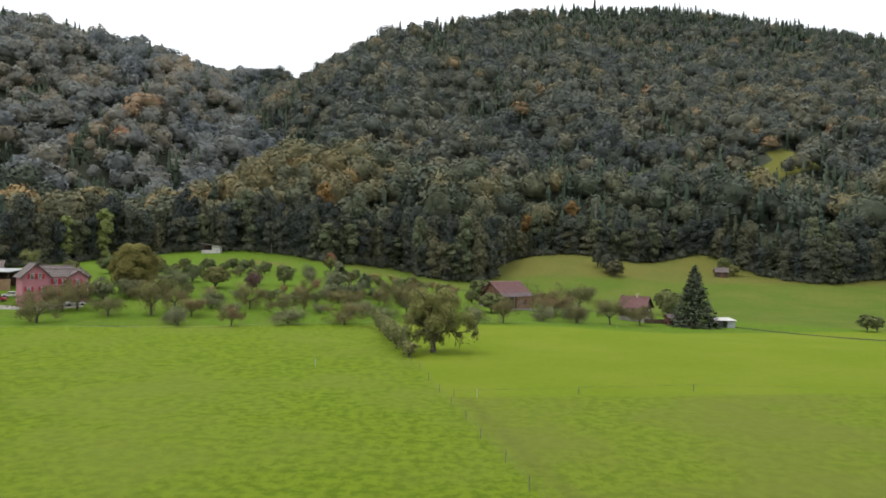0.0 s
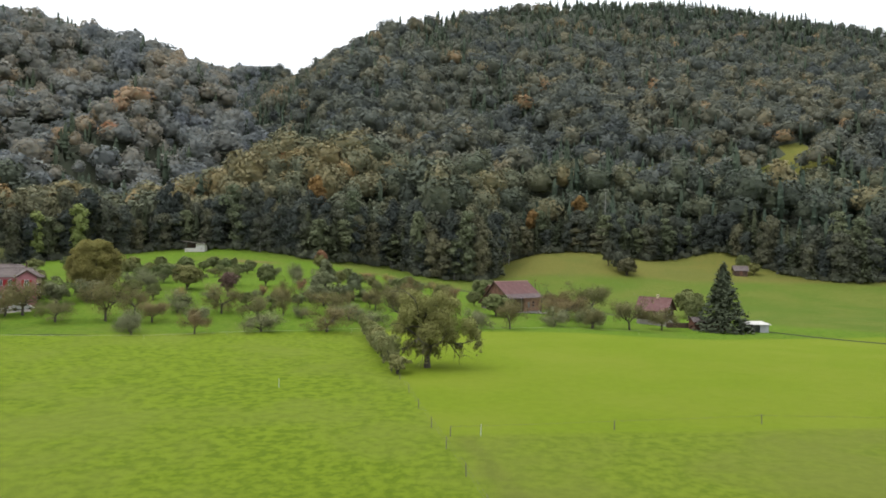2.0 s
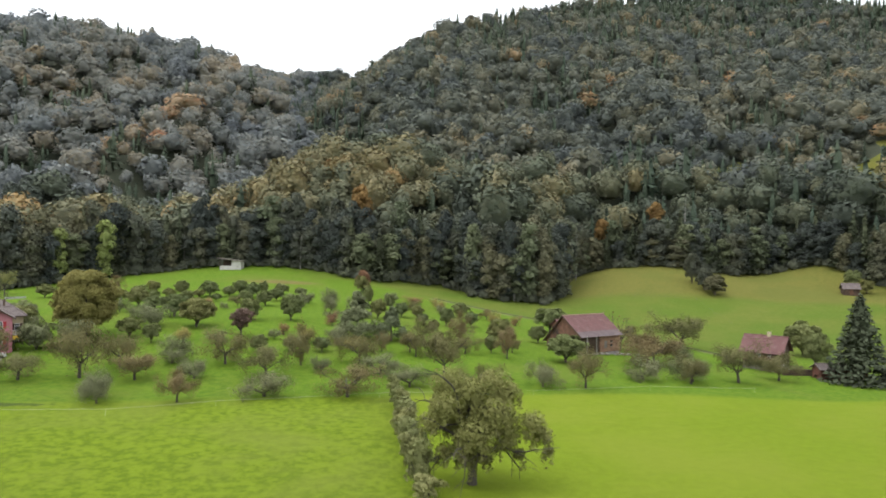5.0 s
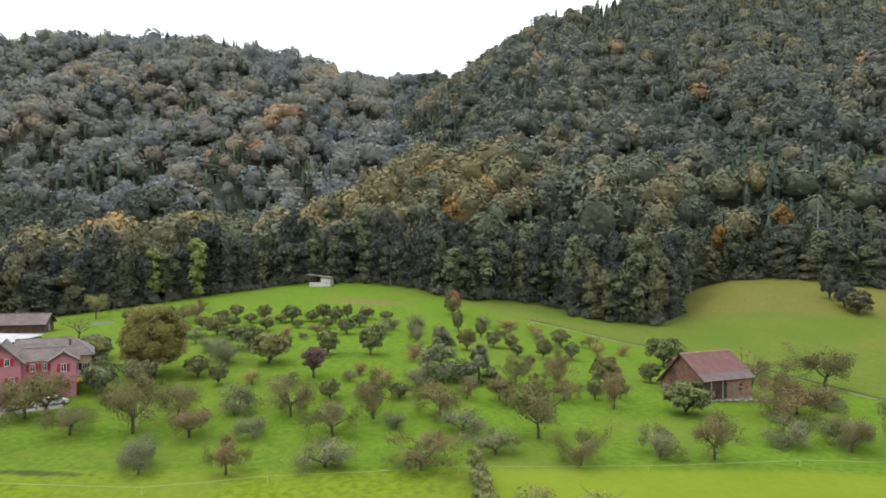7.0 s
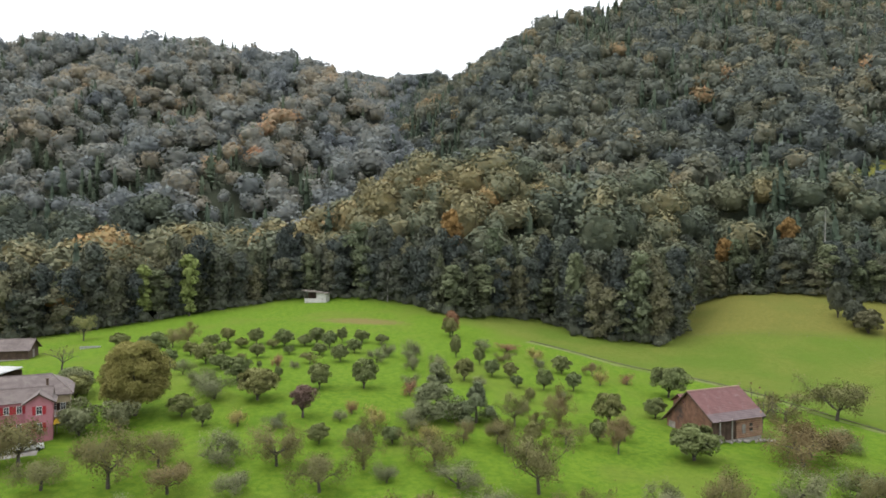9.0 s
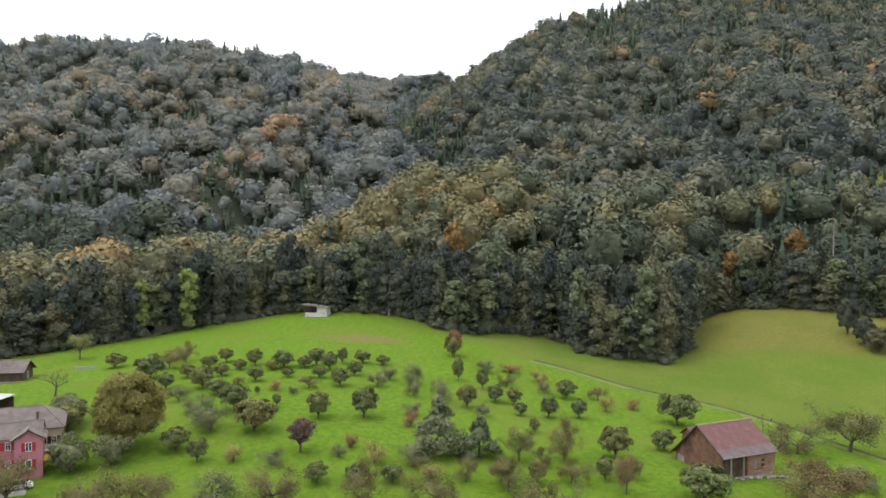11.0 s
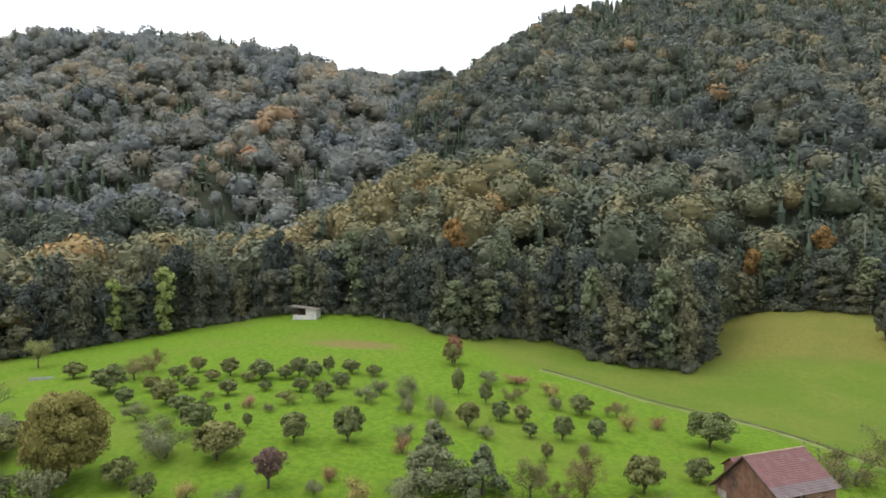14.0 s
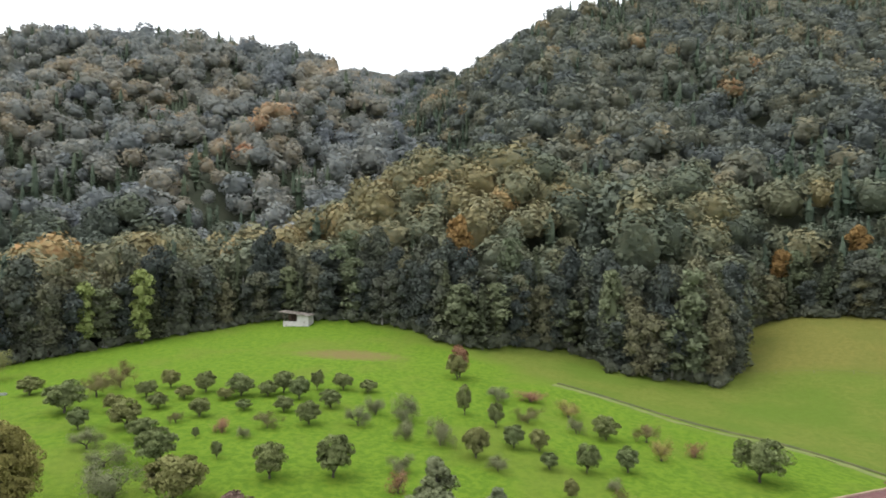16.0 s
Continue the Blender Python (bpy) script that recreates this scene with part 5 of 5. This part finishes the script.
def hip_roof(x0, x1, y0, y1, eave, ridge, run, step=0.34):
    """A low roof hipped at its x1 end; courses of tiles step up each slope."""
    acc = Acc()
    yr = (y0 + y1) / 2
    k = max(3, int((yr - y0) / step))
    for i in range(k):
        a, b = i / k, (i + 1) / k
        za, zb = eave + (ridge - eave) * a + 0.07, eave + (ridge - eave) * b + 0.02
        ya, yb, wa, wb = y0 + (yr - y0) * a, y0 + (yr - y0) * b, y1 + (yr - y1) * a, y1 + (yr - y1) * b
        ra, rb = x1 - run * a, x1 - run * b
        acc.add([(x0, ya, za), (ra, ya, za), (rb, yb, zb), (x0, yb, zb)], [(0, 1, 2, 3)])
        acc.add([(x0, wa, za), (ra, wa, za), (rb, wb, zb), (x0, wb, zb)], [(3, 2, 1, 0)])
        acc.add([(ra, ya, za), (ra, wa, za), (rb, wb, zb), (rb, yb, zb)], [(0, 1, 2, 3)])
        if i:
            zl = eave + (ridge - eave) * a + 0.02
            acc.add([(x0, ya, zl), (ra, ya, zl), (ra, ya, za), (x0, ya, za)], [(0, 1, 2, 3)])
    acc.add([(x0, y0, eave - 0.12), (x1, y0, eave - 0.12), (x1, y1, eave - 0.12), (x0, y1, eave - 0.12), (x0, y0, eave + 0.07), (x1, y0, eave + 0.07), (x1, y1, eave + 0.07), (x0, y1, eave + 0.07), (x0, yr, ridge)],
            [(3, 2, 1, 0), (0, 1, 5, 4), (1, 2, 6, 5), (2, 3, 7, 6), (3, 0, 4, 8, 7)])
    acc.tube([(x0, yr, ridge + 0.03), (x1 - run, yr, ridge + 0.03), (x1, y0, eave + 0.1)], [0.13] * 3, 6)
    return acc


def pink_house():
    turn = 42
    ob = thing("pink_house", at(-94.3, 157.5, 2.9, turn), "pink rendered farmhouse with red shutters and a brown tiled roof", "house")
    q = Matrix.Rotation(radians(90), 4, "Z")
    I = Matrix.Identity(4)
    # two gables look down the meadow, joined by a cross roof
    gable_block(ob, q, -1.2, 6.4, 0.6, 6.0, -1.2, 7.3, 10.0, plaster_pink, roof_dark, 0.6)
    gable_block(ob, I, -0.7, 6.9, 0.0, 6.3, -1.2, 7.0, 8.6, plaster_pink, roof_dark, 0.3)
    gable_block(ob, q, -1.1, 3.0, -7.2, -3.5, -1.2, 7.1, 8.3, plaster_pink, roof_dark, 0.5)
    for wx, wz in ((-4.7, 0.9), (-1.9, 0.9), (-4.7, 3.5), (-1.9, 3.5), (-4.1, 6.5), (-2.5, 6.5)):
        window(ob, Matrix.Translation((wx, -1.22, wz)), 0.75, 1.2, paint_red)
    for wx in (0.9, 2.6):
        for wz in (2.4, 5.2):
            window(ob, Matrix.Translation((wx, -0.02, wz)), 0.75, 1.2, paint_red)
    for wz in (2.4, 5.0):
        window(ob, Matrix.Translation((5.35, -1.12, wz)), 0.85, 1.3, paint_red)
    flue = Acc()
    flue.tube([(6.2, 4.2, 7.4), (6.2, 4.2, 9.6)], [0.18, 0.18], 8)
    flue.tube([(6.2, 4.2, 9.6), (6.2, 4.2, 9.75)], [0.28, 0.28], 8)
    part("flue", flue, wood_dark, ob, "dark flue with a cap")
    # broad cream wing behind, under a low hipped roof
    back = thing("cream_house", at(-90.7, 168.4, 3.2, turn), "cream rendered farmhouse wing with a broad brown tiled roof", "house")
    body = Acc()
    body.box((-11.9, 0.6, -1.5), (-0.6, 12.4, 6.2))
    part("wall", body, plaster_cream, back)
    part("roof", hip_roof(-12.5, 0, 0, 13.0, 6.3, 8.9, 3.5), roof_dark, back)
    light = Acc()
    light.box((-1.3, -0.45, 0), (1.3, 0.45, 0.2), Matrix.Translation((-5.6, 2.2, 7.1)) @ Matrix.Rotation(radians(20), 4, "X"))
    part("roof_window", light, glass, back, "dark roof window")
    for wx, wz in ((-1.6, 3.7), (-3.0, 3.7), (-1.7, 0.9)):
        window(back, Matrix.Translation((wx, 0.58, wz)), 0.8, 1.2, wood_dark)
    window(back, Matrix.Translation((-0.58, 4.0, 3.7)) @ Matrix.Rotation(radians(90), 4, "Z"), 0.8, 1.1, wood_dark)
    rail = Acc()
    for i in range(8):
        rail.box((-3.6 + i * 0.42, -0.6, 2.9), (-3.5 + i * 0.42, -0.55, 3.7))
    rail.box((-3.7, -0.63, 3.7), (-0.5, -0.52, 3.78))
    rail.box((-3.7, -0.65, 2.8), (-0.5, 0.58, 2.9))
    part("balcony", rail, paint_white, back, "white balcony railing")


pink_house()


def carport():
    x, y = -123.0, 177.5
    g = gz(x, y)
    ob = thing("open_barn", at(x, y, g, 4), "long open-fronted farm shed with a pale sheet roof", "barn")
    r = Acc()
    r.box((-9, -4.5, 4.6), (8, 4, 4.78), Matrix.Rotation(radians(4), 4, "X"))
    for i in range(30):
        a = -8.9 + i * 0.566
        r.box((a, -4.5, 4.78), (a + 0.2, 4, 4.82), Matrix.Rotation(radians(4), 4, "X"))
    part("roof", r, surface("pale_sheet", (0.42, 0.42, 0.42), (0.58, 0.58, 0.58), 0.6, 0.6), ob)
    b = Acc()
    b.box((-8.8, 3.5, -1.2), (7.8, 3.7, 4.55))
    b.box((-8.8, -4.0, -1.2), (-8.6, 3.5, 4.3))
    part("back_wall", b, wood_dark, ob)
    f = Acc()
    f.box((-8.6, -4.0, -1.2), (7.8, -3.85, 2.5))
    part("front_wall", f, surface("tan_boards", (0.24, 0.15, 0.08), (0.34, 0.22, 0.13), 0.8), ob)
    for i in range(6):
        p = Acc()
        a = -8.2 + i * 3.1
        p.box((a - 0.1, -4.03, 2.5), (a + 0.1, -3.83, 4.3))
        part("post", p, wood_dark, ob)


carport()


def back_barn():
    x, y = -142.6, 206.5
    g = gz(x, y)
    ob = thing("field_barn", at(x, y, g, 25), "small dark timber field barn with a brown tiled roof", "barn")
    gable_block(ob, Matrix.Identity(4), -8, 3.2, -3.0, 3.0, -1.5, 2.6, 4.6, wood_dark, roof_dark, 0.7)
    d = Acc()
    d.box((3.24, -0.5, 0), (3.3, 0.5, 2.1))
    part("door", d, wood_grey, ob)
    w = Acc()
    w.box((-8.2, -3.2, -1.5), (3.4, 3.2, 0.1))
    part("plinth", w, stone, ob)


back_barn()


def farmhouse():
    x, y = 51.3, 202.5
    g = gz(x, y)
    ob = thing("small_farmhouse", at(x, y, g, -35), "small brown timber farmhouse with a red-brown roof", "house")
    gable_block(ob, Matrix.Identity(4), -3.9, 3.6, -2.8, 3.2, -1, 4.3, 7.0, wood_dark, roof_red, 0.7)
    for wx in (-2.4, -0.6, 1.4):
        window(ob, Matrix.Translation((wx, -2.82, 2.5)), 0.7, 0.9)
    for wy, wz in ((-1.2, 0.7), (1.2, 0.7), (0.0, 4.4), (-1.2, 2.6), (1.2, 2.6)):
        window(ob, Matrix.Translation((3.62, wy, wz)) @ Matrix.Rotation(radians(90), 4, "Z"), 0.7, 0.9)
    base = Acc()
    base.box((-3.95, -2.86, -1), (3.65, 3.25, 1.4))
    part("plinth", base, stone, ob)
    bal = Acc()
    bal.box((-3.9, -4.0, 2.2), (2.4, -2.86, 2.32))
    for i in range(16):
        bal.box((-3.9 + i * 0.41, -4.0, 2.32), (-3.75 + i * 0.41, -3.95, 3.2))
    part("balcony", bal, wood_brown, ob)
    ch = Acc()
    ch.box((0.2, -0.1, 6.4), (0.8, 0.5, 7.7))
    ch.box((0.12, -0.18, 7.7), (0.88, 0.58, 7.82))
    part("chimney", ch, plaster_cream, ob)


farmhouse()


def white_shed():
    x, y = 72.3, 191.0
    g = gz(x, y)
    ob = thing("low_shed", at(x, y, g, 4), "low shed with a white sheet roof beside the spruces", "shed")
    r = Acc()
    r.box((-3.2, -2.6, 2.1), (2.6, 2.4, 2.24), Matrix.Rotation(radians(5), 4, "X"))
    part("roof", r, plaster_white, ob)
    w = Acc()
    w.box((0.2, -2.1, -0.8), (2.3, 2.0, 2.0))
    part("wall", w, surface("grey_sheet", (0.40, 0.41, 0.43), (0.52, 0.53, 0.55), 0.7), ob)
    b = Acc()
    b.box((-2.9, 1.7, -0.8), (0.2, 2.0, 2.1))
    part("back_wall", b, wood_dark, ob)
    for px in (-2.8, -1.2):
        p = Acc()
        p.box((px - 0.07, -2.1, -0.5), (px + 0.07, -1.95, 1.95))
        part("post", p, wood_grey, ob)
    # dark timber lean-to under the spruces
    s = thing("lean_to", at(62.5, 193.5, gz(62.5, 193.5), 6), "red-brown timber lean-to half hidden under the spruces", "shed")
    gable_block(s, Matrix.Identity(4), -5, 4, -1.6, 1.6, -0.8, 2.2, 3.0, surface("red_boards", (0.12, 0.05, 0.04), (0.17, 0.07, 0.05), 0.8), roof_dark, 0.4)
    w = thing("garden_wall", at(56.5, 196.0, gz(56.5, 196), 8), "low dark timber and stone garden wall", "wall")
    a = Acc()
    a.box((-4.5, -0.2, -0.6), (4.5, 0.2, 1.1))
    for i in range(12):
        a.box((-4.6 + i * 0.78, -0.28, 1.1), (-4.0 + i * 0.78, 0.28, 1.22))
    part("wall", a, wood_dark, w)


white_shed()


def hut():
    x, y = 119.0, 318.5
    ob = thing("field_hut", at(x, y, gz(x, y), -10), "tiny dark timber hut in the high pasture", "shed")
    gable_block(ob, Matrix.Identity(4), -2.6, 2.6, -2.2, 2.2, -1, 2.3, 4.0, wood_dark, roof_dark, 0.5)
    d = Acc()
    d.box((-0.6, -2.26, 0), (0.5, -2.2, 1.9))
    part("door", d, wood_brown, ob)


hut()


# ---- yard: cars, parasol, bench ----
def car(x, y, turn, paint, label):
    g = gz(x, y)
    ob = thing("parked_car", at(x, y, g, turn), label, "car", "cars parked by the pink house")
    body = Acc()
    prof = [(-2.1, 0.35), (-2.15, 0.75), (-1.75, 0.95), (-1.2, 1.38), (0.55, 1.42), (1.2, 0.98), (2.0, 0.82), (2.15, 0.4)]
    v = [(a, -0.82, b) for a, b in prof] + [(a, 0.82, b) for a, b in prof]
    k = len(prof)
    body.add(v, [tuple(range(k))[::-1], tuple(range(k, 2 * k))] + [(i, (i + 1) % k, k + (i + 1) % k, k + i) for i in range(k)])
    part("body", body, paint, ob)
    gl = Acc()
    gl.add([(-1.1, -0.84, 0.98), (1.0, -0.84, 1.0), (0.5, -0.84, 1.34), (-1.0, -0.84, 1.32), (-1.1, 0.84, 0.98), (1.0, 0.84, 1.0), (0.5, 0.84, 1.34), (-1.0, 0.84, 1.32)],
           [(0, 1, 2, 3), (7, 6, 5, 4), (0, 4, 5, 1), (2, 6, 7, 3), (1, 5, 6, 2), (0, 3, 7, 4)])
    part("side_windows", gl, glass, ob)
    ws = Acc()
    ws.add([(1.22, -0.7, 1.0), (1.22, 0.7, 1.0), (0.62, 0.66, 1.41), (0.62, -0.66, 1.41), (1.16, -0.7, 0.96), (1.16, 0.7, 0.96), (0.56, 0.66, 1.37), (0.56, -0.66, 1.37)],
           [(0, 1, 2, 3), (7, 6, 5, 4), (0, 4, 5, 1), (1, 5, 6, 2), (2, 6, 7, 3), (3, 7, 4, 0)])
    part("windscreen", ws, glass, ob)
    for wx in (-1.3, 1.35):
        for wy in (-0.8, 0.8):
            t = Acc()
            t.tube([(wx, wy - 0.1, 0.32), (wx, wy + 0.1, 0.32)], [0.32, 0.32], 14)
            part("wheel", t, rubber, ob)


rubber = surface("rubber", (0.02, 0.02, 0.02), (0.03, 0.03, 0.03), 5, 0.8)
white_car = surface("white_car_paint", (0.72, 0.72, 0.72), (0.78, 0.78, 0.78), 1, 0.3, fine=20, bumped=0.02)
red_car = surface("red_car_paint", (0.40, 0.03, 0.04), (0.46, 0.04, 0.05), 1, 0.3, fine=20, bumped=0.02)
silver_car = surface("silver_car_paint", (0.46, 0.47, 0.48), (0.52, 0.53, 0.54), 1, 0.3, 0.4, fine=20, bumped=0.02)
car(-109.0, 160.3, 20, red_car, "red car parked in the yard of the pink house")
car(-108.6, 165.2, 200, white_car, "white car parked in the yard of the pink house")
car(-91.8, 154.3, 42, white_car, "white car parked below the pink house")
car(-88.4, 157.0, 44, white_car, "white car parked below the pink house")
car(-107.2, 154.6, 30, silver_car, "silver car parked beside the open barn")


def draped(name, pts, width, material, label, category, lift=0.05, wob=0.15, kind="structure"):
    """A strip laid on the ground along the given way."""
    r = np.random.default_rng(len(name))
    way = []
    for (ax, ay), (bx, by) in zip(pts, pts[1:]):
        n = max(2, int(math.hypot(bx - ax, by - ay) / 1.5))
        way += [(ax + (bx - ax) * i / n, ay + (by - ay) * i / n) for i in range(n)]
    way.append(pts[-1])
    v, f = [], []
    for i, (x, y) in enumerate(way):
        a, b = way[max(i - 1, 0)], way[min(i + 1, len(way) - 1)]
        d = math.hypot(b[0] - a[0], b[1] - a[1])
        nx, ny = -(b[1] - a[1]) / d, (b[0] - a[0]) / d
        off = 0.5 * math.sin(i * 0.23) * wob * 3
        for s in (-1, -0.35, 0.35, 1):
            w = s * width / 2 * (1 + r.uniform(-wob, wob)) + off
            v.append((x + nx * w, y + ny * w, gz(x + nx * w, y + ny * w) + (lift if abs(s) < 0.5 else -0.06)))
    for i in range(len(way) - 1):
        for k in range(3):
            f.append((4 * i + k, 4 * i + k + 1, 4 * i + 5 + k, 4 * i + 4 + k))
    acc = Acc()
    acc.add(v, f)
    return tagged(new(name, acc.mesh(name, material)), label, category, kind=kind)


earth = surface("bare_earth", (0.052, 0.066, 0.020), (0.088, 0.090, 0.030), 0.5, 0.95, fine=4, bumped=0.4, dist=0.05)
BANK = [(-28, 268.5), (-22, 266), (-5, 258.5), (12.5, 251), (28, 240), (37, 232), (46, 220), (60, 206)]
draped("track", BANK, 1.3, earth, "narrow earth track along a dark grassy bank across the pasture", "track", 0.24, 0.4)
draped("path", [(x - 0.9, y - 1.7) for x, y in BANK], 1.7, surface("worn_grass", (0.112, 0.150, 0.034), (0.150, 0.172, 0.046), 0.5, 0.95, fine=4, bumped=0.4, dist=0.05), "strip of pale worn grass beside the earth track", "path", 0.12, 0.7)
draped("brook", [(75, 190), (84, 176), (96, 158), (112, 140), (140, 118)], 0.7, surface("ditch", (0.04, 0.055, 0.02), (0.065, 0.08, 0.03), 0.5, 0.95), "narrow dark ditch between the fields", "ditch", 0.24)
draped("yard", [(-116, 156.5), (-106, 154.0), (-96.0, 153.0), (-91.8, 154.0), (-87.0, 157.6)], 4.6, gravel, "gravel yard below the houses", "yard", 0.2, 0.08)


def parasol():
    x, y = -89.6, 163.7
    ob = thing("parasol", at(x, y, gz(x, y)), "yellow parasol standing on the house terrace", "parasol")
    p = Acc()
    p.tube([(0, 0, -0.3), (0, 0, 2.4)], [0.03, 0.03], 6)
    part("pole", p, metal_grey, ob)
    c = Acc()
    rim = [(1.5 * math.cos(math.pi * k / 4), 1.5 * math.sin(math.pi * k / 4), 1.9) for k in range(8)]
    under = [(a * 0.98, b * 0.98, z - 0.12) for a, b, z in rim]
    c.add(rim + [(0, 0, 2.5)] + under, [(k, (k + 1) % 8, 8) for k in range(8)] + [(9 + k, 9 + (k + 1) % 8, (k + 1) % 8, k) for k in range(8)])
    part("canopy", c, surface("yellow_cloth", (0.72, 0.48, 0.02), (0.80, 0.56, 0.04), 1.5, 0.8), ob)


parasol()


def trough():
    x, y = -133.1, 218.8
    ob = thing("water_trough", at(x, y, gz(x, y), 28), "long grey trough lying on the slope", "trough")
    a = Acc()
    a.box((-2.4, -0.35, -0.2), (2.4, -0.27, 0.5))
    a.box((-2.4, 0.27, -0.2), (2.4, 0.35, 0.5))
    a.box((-2.4, -0.27, -0.2), (-2.3, 0.27, 0.5))
    a.box((2.3, -0.27, -0.2), (2.4, 0.27, 0.5))
    a.box((-2.3, -0.27, -0.2), (2.3, 0.27, 0.05))
    part("basin", a, metal_grey, ob)


trough()


# ---- fences ----
def fence(name, label, pts, gap, height, post_mat, strands, wire_mat, wire, radius=0.05, wobble=0.25):
    """Posts along a line with strands strung between them."""
    ob = thing(name, Matrix.Identity(4), label, "fence")
    r = random.Random(len(pts) * 7 + int(gap * 10))
    spots = []
    for (ax, ay), (bx, by) in zip(pts, pts[1:]):
        n = max(1, int(math.hypot(bx - ax, by - ay) / gap))
        spots += [(ax + (bx - ax) * i / n + r.uniform(-wobble, wobble), ay + (by - ay) * i / n) for i in range(n)]
    spots.append(pts[-1])
    tops = []
    for x, y in spots:
        g = gz(x, y)
        h = height * r.uniform(0.88, 1.08)
        lx, ly = r.uniform(-0.05, 0.05), r.uniform(-0.05, 0.05)
        p = Acc()
        p.tube([(x, y, g - 0.3), (x + lx, y + ly, g + h)], [radius, radius * 0.85], 6)
        part("post", p, post_mat, ob)
        tops.append((x + lx, y + ly, g, h))
    for s in strands:
        w = Acc()
        for a, b in zip(tops, tops[1:]):
            pa, pb = (a[0], a[1], a[2] + a[3] * s), (b[0], b[1], b[2] + b[3] * s)
            mid = tuple((u + v) / 2 - (0.05 if k == 2 else 0) for k, (u, v) in enumerate(zip(pa, pb)))
            w.tube([pa, mid, pb], [wire] * 3, 4)
        part("wire", w, wire_mat, ob)


post_dark = surface("old_post", (0.10, 0.09, 0.075), (0.20, 0.18, 0.15), 3, 0.9)
post_white = surface("white_post", (0.34, 0.36, 0.31), (0.44, 0.46, 0.40), 3, 0.7)
wire_dark = surface("wire", (0.05, 0.05, 0.04), (0.09, 0.09, 0.07), 3, 0.6)
tape = surface("white_tape", (0.34, 0.36, 0.24), (0.42, 0.44, 0.30), 3, 0.7)
fence("meadow_fence", "thin wire fence with weathered posts across the meadow", [(9.5, 30), (5.4, 49.6), (-1.8, 83), (-6.8, 105), (-8.5, 110)], 6.0, 1.05, post_dark, (0.55, 0.92), wire_dark, 0.008, 0.045)
fence("cross_fence", "wire fence with few posts between the fields", [(-0.5, 80.2), (29.5, 87.4), (54, 88), (90, 90)], 15.0, 1.0, post_dark, (0.9,), wire_dark, 0.010)
fence("orchard_fence", "electric fence of white tape along the orchard", [(-100, 121), (-73, 127), (-51, 131), (-40, 138), (-20, 147), (2, 154), (39, 171)], 14.0, 0.8, post_white, (0.95,), tape, 0.016, 0.018)
fence("slope_fence", "thin wire fence across the pasture slope", [(14, 302.5), (40, 301), (60, 299), (62, 284), (64, 272)], 8.0, 0.9, post_dark, (0.9,), wire_dark, 0.012, 0.04)
for px, py in ((-20.4, 98.9), (2.4, 80.7)):
    p = Acc()
    p.tube([(0, 0, -0.3), (0.03, 0, 1.0)], [0.045, 0.04], 6)
    ob = new("marker_post", p.mesh("marker_post", post_white))
    ob.location = (px, py, gz(px, py))
    tagged(ob, "thin white post standing alone in the meadow", "post", "marker posts")
